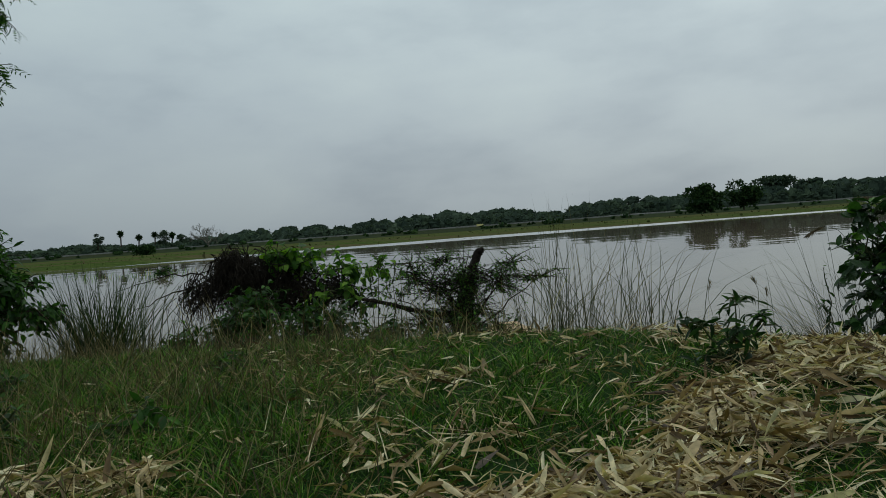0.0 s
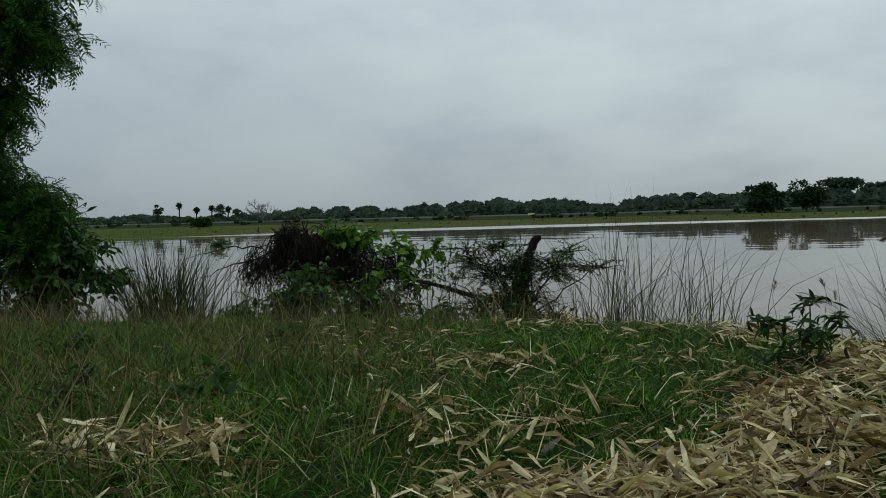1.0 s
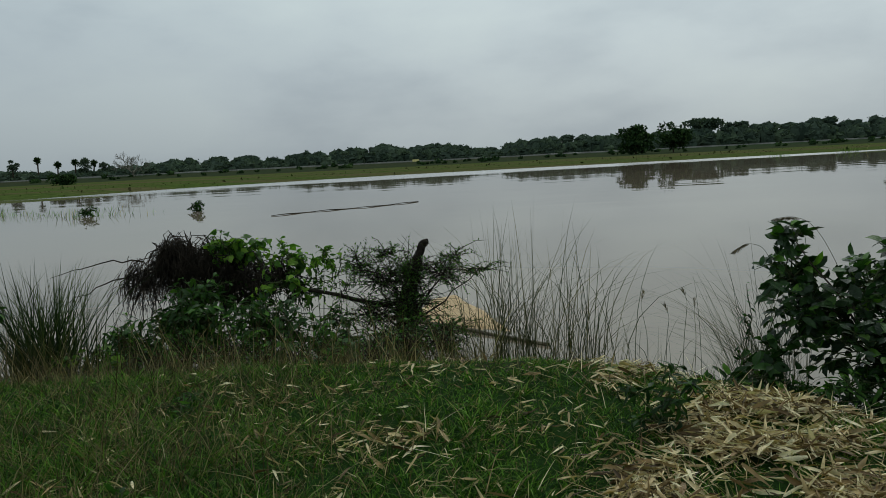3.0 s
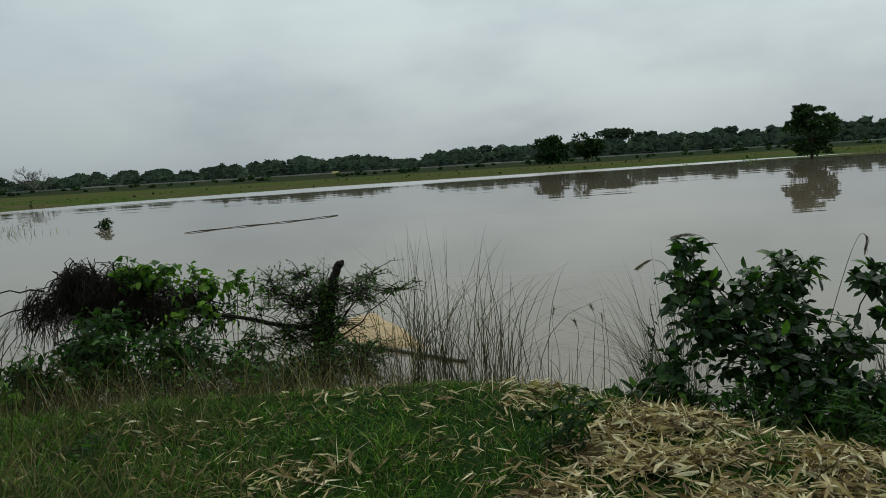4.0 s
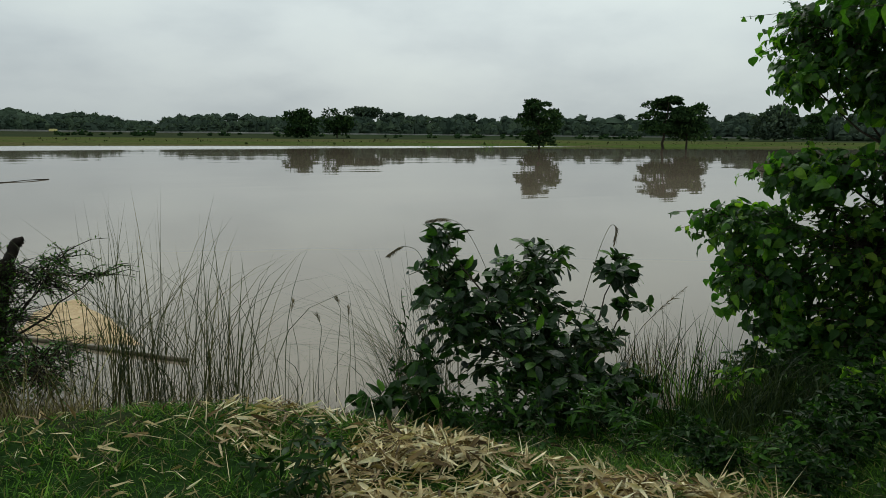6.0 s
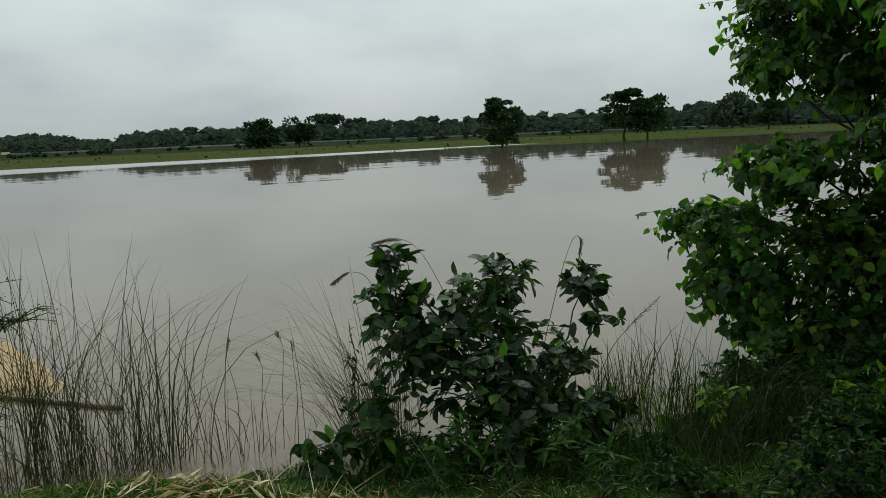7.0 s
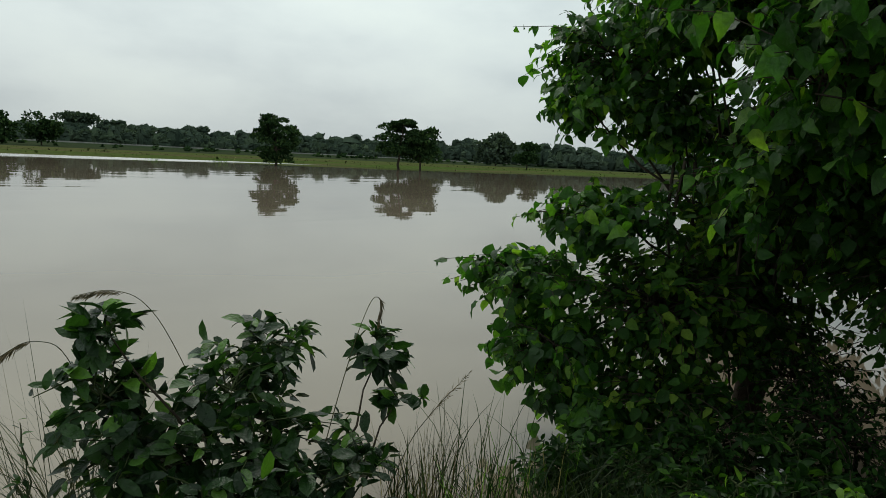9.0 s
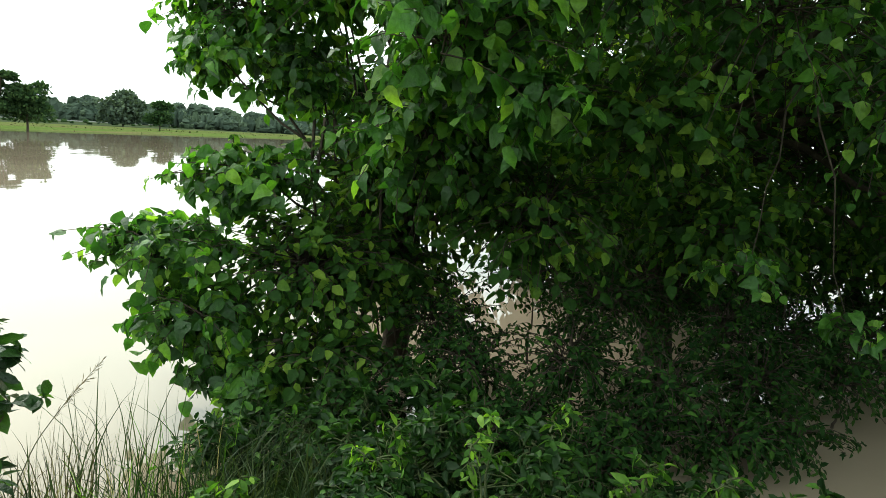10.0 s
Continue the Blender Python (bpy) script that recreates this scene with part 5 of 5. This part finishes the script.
rng = np.random.default_rng(71)
far_tree(rng, 65.8, 88.6, 7.4, 7.2, "dark green tree with a fan-shaped crown standing in the flood", lumps=46, clear=-0.12, fan=True, dense=150, group="trees in the flood")
far_tree(rng, 92.2, 89.4, 8.8, 8.6, "tall dark green tree with a ragged crown at the flood's edge", lumps=40, clear=0.06, fan=True, dense=150, group="trees in the flood")
far_tree(rng, 95.3, 87.2, 6.9, 7.6, "rounded green tree standing close before a taller one in the flood", lumps=26, clear=0.1, dense=110, group="trees in the flood")
far_tree(rng, 164.6, 111.5, 6.6, 8.2, "dark green tree on the far grassy bank", lumps=16, clear=0.12, group="trees in the flood")
far_tree(rng, 53.0, 162.0, 5.6, 8.5, "dark green bushy tree below the levee", "bank_tree", 14, clear=-0.1, group="trees below the levee")
far_tree(rng, 61.0, 160.0, 5.8, 8.0, "dark green bushy tree below the levee", "bank_tree", 14, clear=-0.1, group="trees below the levee")
far_tree(rng, 104.3, 246.0, 9.9, 13.0, "flat-topped umbrella-shaped tree above the woods", "umbrella_tree", 16, HAZED_LEAF, flat=1.0, dense=90)
far_tree(rng, 196.0, 145.0, 9.0, 14.0, "broad dome-shaped tree above the woods", "dome_tree", 22, HAZED_LEAF, clear=0.0)
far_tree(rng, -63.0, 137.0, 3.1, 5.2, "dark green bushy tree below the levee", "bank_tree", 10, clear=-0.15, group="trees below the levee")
far_tree(rng, -115.8, 221.5, 7.2, 4.6, "slender dark green tree above the woods", "woodland_tree", 10, HAZED_LEAF, clear=-0.1, group="trees among the palms")
far_tree(rng, -98.0, 230.0, 6.2, 5.2, "round dark green tree above the woods", "woodland_tree", 10, HAZED_LEAF, clear=-0.1, group="trees among the palms")
far_tree(rng, -93.0, 231.0, 5.6, 5.2, "round dark green tree above the woods", "woodland_tree", 10, HAZED_LEAF, clear=-0.1, group="trees among the palms")


def skyline(bearing):
    """Degrees above eye height to which the woods rise, by compass bearing."""
    return np.interp(bearing, [-60, -31, -28, -26, -22, -17.5, -13, -10, -5, 0, 3.7, 6.8, 9.3, 16, 19.6, 22.8, 25.4, 30, 34, 38, 41.6, 43.5, 47, 50, 53, 54.5, 58, 61.5, 65, 90],
                     [0.6, 0.5, 0.7, 0.4, 0.5, 0.85, 1.0, 0.75, 1.2, 1.25, 1.15, 0.6, 1.25, 1.3, 1.2, 1.45, 1.5, 1.4, 1.3, 1.4, 1.5, 1.35, 1.4, 1.6, 1.85, 1.65, 1.6, 1.4, 1.25, 1.2])


rng = np.random.default_rng(72)
lumps = []
for row, step in ((0, 0.75), (1, 1.0), (2, 1.05)):
    for bearing in np.arange(-46, 80, step):
        b = bearing + rng.uniform(-0.5, 0.5) * step
        d = min((219, 238, 262)[row] / max(math.cos(radians(b)), 0.25), 320 + 25 * row) + rng.uniform(-5, 5)
        x, y = d * math.sin(radians(b)), d * math.cos(radians(b))
        top = 1.3 + d * math.tan(radians(float(skyline(b)))) * rng.uniform((0.22, 0.5, 0.84)[row], (0.6, 0.88, 1.06)[row])
        r = rng.uniform(*((1.4, 2.6), (2.4, 4.2), (2.6, 5.0))[row]) * d / 260
        # a domed crown: one broad lump with smaller ones over its top and shoulders
        high = min(r * rng.uniform(0.6, 0.85), top * 0.5)
        lumps.append((x, y, top - high, r, r, high))
        for _ in range(4 + row):
            s, off = r * rng.uniform(0.26, 0.42), rng.uniform(-0.85, 0.85)
            lumps.append((x + off * r, y - 0.5 * r * rng.random(), top - high + high * math.sqrt(1 - off * off) * rng.uniform(0.55, 1.0) - s * 0.5, s * 1.1, s, s * 0.75))
        lumps.append((x, y, top * 0.3, r * 1.05, r, max(top * 0.42, 1.2)))
for bearing in np.arange(-46, 80, 0.5):
    d = min(228 / max(math.cos(radians(bearing)), 0.25), 325)
    x, y, top = d * math.sin(radians(bearing)), d * math.cos(radians(bearing)), 1.3 + d * math.tan(radians(float(skyline(bearing))))
    lumps.append((x, y, top * 0.3, rng.uniform(1.4, 2.4) * d / 230, 1.6, top * rng.uniform(0.3, 0.5)))
rows = np.random.default_rng(77)
count = 170
bx = rows.uniform(-190, 260, count)
by = 199 - 0.06 * bx - 4.5 - 26 * rows.random(count) ** 2.2
bs = 0.22 + 0.75 * rows.random(count) ** 2.5
hedge = [(x, y, z + 0.45 * s, s * 1.3, s * 1.2, s * 0.9) for x, y, z, s in zip(bx, by, ground_z(bx, by), bs)]
hedges = thing("levee_scrub", (30, 180, -0.2), "dark green bushes and scrub below the levee road", "scrub", kind="stuff")
part("bushes", [lumpy(rows, hedge, 7)], FAR_DARK, hedges, kind="stuff")
part("leaf_tufts", [far_crown(rows, hedge, 24, 0.5)], FAR_DARK, hedges, kind="stuff")
woods = thing("far_woods", (0, 240, 0), "long dark green belt of woods behind the levee", "woods", kind="stuff")
part("crowns", [lumpy(rng, lumps, 8, 5)], HAZED_LEAF, woods, smooth=False, kind="stuff")
part("leaf_tufts", [far_crown(rng, lumps, 14, 0.5)], HAZED_LEAF, woods, kind="stuff")

# palms and a bare tree that stand above the woods
rng = np.random.default_rng(73)
for bearing, top in ((-26.1, 1.45), (-24.9, 1.1), (-23.8, 1.22), (-22.6, 1.12)):
    d = 262.0
    x, y, z = d * math.sin(radians(bearing)), d * math.cos(radians(bearing)), 1.0 + d * math.tan(radians(top))
    palm = thing("palm_tree", (x, y, 0.0), "tall slender fan palm above the woods", "palm tree", "far palms")
    part("trunk", [tube(bent((x, y, -0.3), (x + 0.2, y, z - 0.8), 0, rng, 6, 0.05), 0.22, 7)], BARK, palm)
    ways = unit(rng.normal(0, 1, (70, 3)) + np.array([0, 0, 0.35]))
    part("fronds", [strewn((LEAF_TUFT[0] * (0.55, 1, 1), LEAF_TUFT[1]), np.array([x + 0.2, y, z - 0.9]) + ways * 0.25, turned(ways, rng.normal(0, 1, (70, 3))), np.full((70, 3), 1.15))], FAR_DARK, palm, kind="stuff")


def bare_limbs(rng, start, way, length, thick, depth, out):
    end = start + way * length
    out.append(tube(bent(start, end, 0, rng, 4, length * 0.04), np.linspace(thick, thick * 0.66, 4), 3))
    if depth:
        for _ in range(rng.integers(2, 4)):
            bare_limbs(rng, end, unit(way + rng.normal(0, 0.5, 3) + np.array([0, 0, 0.12])), length * rng.uniform(0.6, 0.85), thick * 0.66, depth - 1, out)


x, y = 212 * math.sin(radians(-20.05)), 212 * math.cos(radians(-20.05))
bare = thing("bare_tree", (x, y, 0.0), "pale leafless tree in front of the woods", "tree")
part("trunk", [tube([(x, y, -0.3), (x, y, 1.6)], [0.3, 0.25], 7)], PALE_BARK, bare)
for k in range(5):
    twigs = []
    a = 2 * math.pi * k / 5
    bare_limbs(rng, np.array([x, y, 1.4]), unit(np.array([math.cos(a), math.sin(a), 0.85])), 1.95, 0.2, 6, twigs)
    part("limb", twigs, PALE_BARK, bare)

# a pale kerb wall along the edge of the levee road
rng = np.random.default_rng(76)
edge_x = np.arange(-260.0, 421.0, 6.0)
edge_y = 197.4 - 0.06 * edge_x
top = ground_z(edge_x, edge_y)
PALE = barky("weathered_concrete", (0.16, 0.16, 0.15), (0.3, 0.3, 0.28), 0.5)
ring = [np.stack([edge_x, edge_y + dy, top + dz + rng.normal(0, 0.03, len(top))], -1) for dy, dz in ((-0.12, -0.2), (-0.12, 0.3), (0.12, 0.3), (0.12, -0.2))]
k = np.arange(len(edge_x) - 1)
m = len(edge_x)
kerb_faces = np.concatenate([np.stack([r * m + k, r * m + k + 1, (r + 1) * m + k + 1, (r + 1) * m + k], -1) for r in range(3)])
kerb = new("kerb", make_mesh("kerb", [(np.concatenate(ring), kerb_faces)], PALE, False))
tagged(kerb, "low pale concrete kerb wall along the levee road", "kerb", kind="structure")

# a yellow board beside the levee road
rng = np.random.default_rng(74)
x, y = 3.6, 197.0
z = float(ground_z(x, y))
board = thing("sign_board", (x, y, z), "small yellow board on two posts beside the levee road", "sign")
YELLOW = barky("yellow_paint", (0.62, 0.55, 0.22), (0.75, 0.68, 0.32), 2.0, 0.6)


def box(x0, x1, y0, y1, z0, z1):
    v = [(x, y, z) for x in (x0, x1) for y in (y0, y1) for z in (z0, z1)]
    return v, [(0, 1, 3, 2), (4, 6, 7, 5), (0, 4, 5, 1), (2, 3, 7, 6), (0, 2, 6, 4), (1, 5, 7, 3)]


part("panel", [box(x - 0.9, x + 0.9, y - 0.03, y + 0.03, z + 0.06, z + 0.64)], YELLOW, board, smooth=False)
for dx in (-0.8, 0.8):
    part("post", [box(x + dx - 0.05, x + dx + 0.05, y + 0.03, y + 0.13, z - 0.2, z + 0.6)], BARK, board, smooth=False)

# low growth along the far shore and on the flood plain
rng = np.random.default_rng(75)
count = 5200
x = rng.uniform(-130, 230, count)
y = far_shore(x) + np.abs(rng.normal(0, 18, count)) + 0.2
spots = on_ground(x, y)
ways = unit(rng.normal(0, 1, (count, 3)) + np.array([0, 0, 0.9]))
scrub = thing("bank_scrub", (40, 115, -0.5), "rough green scrub and weeds on the far flood plain", "scrub", kind="stuff")
part("tufts", [strewn(LEAF_TUFT, spots, turned(ways, rng.normal(0, 1, (count, 3))), np.repeat(rng.uniform(0.08, 0.2, (count, 1)) * (0.6 + 2.2 * rng.random((count, 1)) ** 9), 3, 1))], MEADOW, scrub, kind="stuff")

# ---- the near bank: turf, dry stalks, fallen bamboo sheaths ----


def heap(x, y):
    """How thickly fallen sheaths lie, 0 to 1."""
    edge = np.interp(y, [0.8, 1.5, 2.0, 2.4, 2.8, 3.05, 3.3, 3.8, 4.2], [-0.6, -0.1, 0.34, 0.68, 1.02, 1.25, 1.5, 1.75, 2.2])
    edge = edge + 0.13 * np.sin(5.0 * x + 3.0 * y) + 0.09 * np.sin(11.0 * y - 4.0 * x)
    brow = np.interp(x, [1.0, 1.6, 2.06, 2.41, 2.7, 2.95, 3.4], [4.0, 3.85, 3.65, 3.15, 2.75, 2.45, 1.5]) + 0.1 * np.sin(7.0 * x) + 0.06 * np.sin(17.0 * x + 2.0)
    main = eased((x - edge) / 1.0 + 0.5) * eased((brow - y) / 0.5 + 0.4)
    main = main * eased((y + 1.8) / 2.4) * eased((3.35 - x) / 0.8)
    patch = 0.8 * eased(1.6 - np.hypot((x + 0.95) / 0.42, (y - 1.9) / 0.17))
    bare = 0.36 * eased(1.6 - np.hypot((x - 0.0) / 0.22, (y - 3.1) / 0.2))
    crest = 0.33 * eased(1.5 - np.hypot((x - 1.45) / 0.75, (y - 3.95) / 0.4))
    front = 0.34 * eased(1.5 - np.hypot((x - 0.35) / 0.8, (y - 2.25) / 0.5))
    return np.max([main, patch, bare, crest, front], axis=0)


def blotch(x, y, scale, seed):
    return np.array([noise.noise((a * scale, b * scale, seed)) for a, b in zip(x, y)])


rng = np.random.default_rng(81)
tufts = 31000
x = np.concatenate([rng.uniform(-5.4, 5.2, tufts), rng.normal(0.0, 4.2, 5000)])
y = np.concatenate([0.2 + 6.2 * rng.random(tufts) ** 1.1, rng.normal(0.0, 3.0, 5000)])
seen = np.arange(len(x)) < tufts
keep = (inland(x, y) > 0.02) & (seen | ((y < 1.3) | (np.abs(x) > 4.3)))
x, y, seen = x[keep], y[keep], seen[keep]
mound_of, rough = heap(x, y), blotch(x, y, 1.4, 4.0)
gaps, clumps = blotch(x, y, 2.6, 9.0), blotch(x, y, 5.5, 2.0)
keep = rng.random(len(x)) < np.clip(0.92 - 0.95 * mound_of * eased((gaps + 0.12) / 0.4) + 0.6 * rough + 0.5 * clumps, 0.04, 1) * np.where(seen, eased((y + 0.1) / 1.3) * eased((5.4 - np.abs(x + 0.1)) / 1.2) * (1 - 0.4 * eased((x - 3.0) / 0.6)), 0.75)
x, y, rough, clumps = x[keep], y[keep], rough[keep], clumps[keep]
tall = (0.034 + 0.034 * eased((0.2 - x) / 1.5) + 0.05 * np.clip(rough, 0, 1) + 0.05 * np.clip(clumps, 0, 1)) * rng.uniform(0.55, 1.35, len(x))
each = 9
bx, by = np.repeat(x, each) + rng.normal(0, 0.026, len(x) * each), np.repeat(y, each) + rng.normal(0, 0.026, len(x) * each)
away = np.arctan2(by - np.repeat(y, each), bx - np.repeat(x, each))
high = np.repeat(tall, each) * rng.uniform(0.5, 1.6, len(bx)) * (1 - 0.3 * eased((by - 3.4) / 1.2))
turf = thing("grass", (0, 3, 0), "thick short green grass on the river bank", "grass", kind="stuff")
part("blades", [blades(rng, on_ground(bx, by), high, rng.uniform(0.004, 0.010, len(bx)), 0.9 * rng.random(len(bx)), 1.5 * rng.random(len(bx)), 3, away)], GRASS, turf, kind="stuff")

rng = np.random.default_rng(82)
count = 42000
x, y = rng.uniform(-6.5, 1.4, count), rng.uniform(1.4, 6.4, count)
keep = (inland(x, y) > 0.05) & (rng.random(count) < (eased((0.3 - x) / 1.4) * 0.9 + 0.06) * np.clip(0.75 + 1.2 * blotch(x, y, 1.8, 17.0), 0.15, 1)) & (heap(x, y) < 0.6)
x, y = x[keep], y[keep]
stalks = thing("dry_grass", (-2, 4, 0), "thin dry brown grass stalks above green grass", "dry grass", kind="stuff")
edge_x, edge_y = rng.uniform(-3.0, 1.6, 9000), rng.uniform(5.3, 6.9, 9000)
fits = (inland(edge_x, edge_y) > 0.02) & (inland(edge_x, edge_y) < 0.75) & (rng.random(9000) < 0.5 + blotch(edge_x, edge_y, 2.2, 23.0))
edge_x, edge_y = edge_x[fits], edge_y[fits]
part("waterline_stalks", [blades(rng, on_ground(edge_x, edge_y), 0.12 + 0.32 * rng.random(len(edge_x)) ** 1.6, 0.005, 0.5 * rng.random(len(edge_x)), 0.9 * rng.random(len(edge_x)), 4)], DRY_GRASS, stalks, kind="stuff")
part("stalks", [blades(rng, on_ground(x, y), (0.06 + 0.32 * rng.random(len(x)) ** 2.2) * (1 - 0.35 * eased((y - 3.4) / 1.2)), rng.uniform(0.0025, 0.0055, len(x)), 1.1 * rng.random(len(x)), 1.2 * rng.random(len(x)) ** 2, 4)], DRY_GRASS, stalks, kind="stuff")

# weeds on the left of the turf
for k, (x, y, s) in enumerate(((-1.15, 2.45, 0.8), (-1.6, 2.3, 1.0), (-2.3, 3.4, 0.8), (-0.7, 4.9, 0.5), (-1.9, 5.6, 0.9), (-3.6, 5.2, 1.1), (-2.9, 6.2, 1.0), (-0.2, 5.6, 0.7), (2.3, 4.9, 0.5), (3.5, 3.7, 1.0), (3.7, 2.9, 0.9), (4.2, 3.2, 1.1), (3.3, 4.35, 0.9), (2.95, 4.6, 0.8), (4.3, 2.4, 1.0), (-2.9, 2.9, 1.1), (-3.4, 3.9, 1.2), (-1.3, 3.9, 0.8))):
    small_plant("bank_weed", x, y, [(0, 0, 0.08 * s, 0.22 * s, 0.22 * s, 0.1 * s, 16), (0.06, 0.03, 0.15 * s, 0.12 * s, 0.12 * s, 0.08 * s, 8)], NARROW if k % 2 else OVATE, HEDGE, 0.055, 5, 90 + k,
                "low green leafy weed in the bank grass", group="bank weeds")


def sheath_shape(curl, bow, twist, belly=0.3):
    """A dry curled strip one long, widest near its foot, with a long pointed tip."""
    v = []
    for t in (0.0, 0.25, 0.62, 1.0):
        half = (0.45 + 0.55 * t / belly if t < belly else ((1 - t) / (1 - belly)) ** 0.8) + 0.02
        a = twist * (t - 0.5)
        for s in (-1, 0, 1):
            w, h = s * half * 0.5, curl * (abs(s) * half) ** 2
            v.append((w * math.cos(a) - h * math.sin(a), t - 0.5, w * math.sin(a) + h * math.cos(a) + bow * (0.25 - (t - 0.5) ** 2)))
    f = [(3 * k + s, 3 * k + s + 1, 3 * k + s + 4, 3 * k + s + 3) for k in range(3) for s in (0, 1)]
    return np.array(v), np.array(f)


rng = np.random.default_rng(83)
SHEATHS = [sheath_shape(c, b, w, e) for c, b, w, e in ((0.35, 0.3, 0.4, 0.3), (0.6, -0.3, -0.7, 0.2), (0.25, 0.6, 1.0, 0.4), (0.5, 0.2, 1.6, 0.5), (0.9, 0.1, -0.3, 0.25), (0.3, 0.9, -1.3, 0.45), (0.1, 0.4, 0.2, 0.2), (-0.5, 0.5, 0.8, 0.35))]
count = 380000
x, y = rng.uniform(-2.6, 4.2, count), rng.uniform(-1.2, 4.9, count)
lie = heap(x, y)
lush = blotch(x, y, 2.6, 9.0)
sprinkled = 0.024 * eased((5.0 - y) / 0.8) * eased((x + 2.2) / 1.6) * eased((4.2 - x) / 1.0) * np.clip(0.7 + 2.2 * blotch(x, y, 1.7, 31.0), 0.05, 2.0)
keep = (inland(x, y) > 0.3) & (rng.random(count) < (lie**1.7 * np.clip(0.28 + 1.3 * lush + 0.5 * blotch(x, y, 6.0, 12.0), 0.03, 0.7) + sprinkled) * (0.1 + 0.9 * eased((y - 0.9) / 0.8)))
x, y, lie = x[keep], y[keep], lie[keep]
n = len(x)
spots = on_ground(x, y) + np.stack([0 * x, 0 * x, 0.012 + 0.055 * lie * rng.random(n) + 0.015 * rng.random(n)], -1)
a = 7.0 * blotch(x, y, 1.1, 50.0) + rng.normal(0, 0.95, n) + math.pi * rng.integers(0, 2, n)
tip = rng.normal(0, 0.26, n) + np.where((rng.random(n) < 0.04) & (y > 1.7), rng.uniform(0.4, 1.2, n), 0)
alongs = np.stack([np.cos(a) * np.cos(tip), np.sin(a) * np.cos(tip), np.sin(tip)], -1)
turns = turned(alongs, np.array([0, 0, 1.0]) + rng.normal(0, 0.7, (n, 3)))
broad_one = rng.random(n) < 0.3
longs = np.where(broad_one, rng.uniform(0.07, 0.15, n), 0.034 + 0.085 * rng.random(n) ** 1.5) * (0.75 + 0.25 * eased(lie / 0.4))
sizes = np.stack([longs * np.where(broad_one, rng.uniform(0.12, 0.2, n), 0.05 + 0.11 * rng.random(n) ** 1.6), longs, longs * np.where(broad_one, 0.15, 0.12)], -1)
spots[:, 2] += np.abs(np.sin(tip)) * longs * 0.4 + np.where(lie < 0.45, (0.012 + 0.02 * eased((0.5 - x) / 1.5)) * rng.random(n), 0)
litter = thing("bamboo_litter", (1.5, 2.8, 0.0), "heap of dry straw-coloured fallen bamboo sheaths on the grass", "leaf litter", kind="stuff")
kind_of = rng.integers(0, len(SHEATHS), n)
near_ones = np.argsort(np.hypot(x - 0.9, y - 2.1))[:300]
single = np.zeros(n, bool)
single[near_ones] = True
rest = [strewn(shape, spots[pick], turns[pick], sizes[pick]) for k, shape in enumerate(SHEATHS) if (pick := (kind_of == k) & ~single).any()]
part("sheaths", rest, STRAW, litter, kind="stuff")
shared = [make_mesh("sheath", [shape], STRAW) for shape in SHEATHS]
for k in near_ones:
    ob = new("sheath", shared[kind_of[k]])
    ob.parent = litter
    ob.matrix_basis = Matrix.Translation(Vector(spots[k]) - litter.location) @ Matrix(turns[k].tolist()).to_4x4() @ Matrix.Diagonal((*sizes[k], 1))
count = 16000
x, y = rng.uniform(-2.4, 4.0, count), rng.uniform(-1.5, 4.7, count)
keep = (rng.random(count) < heap(x, y) * 0.6 + 0.03) & (inland(x, y) > 0.4)
x, y = x[keep], y[keep]
part("straws", [blades(rng, on_ground(x, y) + np.array([0, 0, 0.03]), rng.uniform(0.03, 0.12, len(x)), 0.005, 3.2 * rng.random(len(x)), 0.4, 4)], STRAW, litter, kind="stuff")

# a small puddle where the litter thins out on the slope
rng = np.random.default_rng(84)
a = np.linspace(0, 2 * np.pi, 28, endpoint=False)
reach_of = 1 + 0.22 * np.sin(3 * a + 1) + 0.12 * np.sin(7 * a) + rng.normal(0, 0.04, 28)
x, y = 2.86 + 0.075 * reach_of * np.cos(a) + 0.05 * np.sin(a), 1.98 + 0.17 * reach_of * np.sin(a)
z = float(ground_z(2.86, 1.98)) + 0.024
rim = np.stack([x, y, np.full(28, z)], -1)
under = rim + np.array([0, 0, -0.03])
k = np.arange(28)
faces = np.stack([k, (k + 1) % 28, 28 + (k + 1) % 28, 28 + k], -1)
puddle = thing("puddle", (2.86, 1.98, z), "small grey puddle among fallen bamboo sheaths", "puddle")
part("water_film", [(np.concatenate([under, rim]), faces), (np.concatenate([rim, [(2.86, 1.98, z + 0.001)]]), np.stack([k, (k + 1) % 28, np.full(28, 28)], -1))], WATER, puddle)
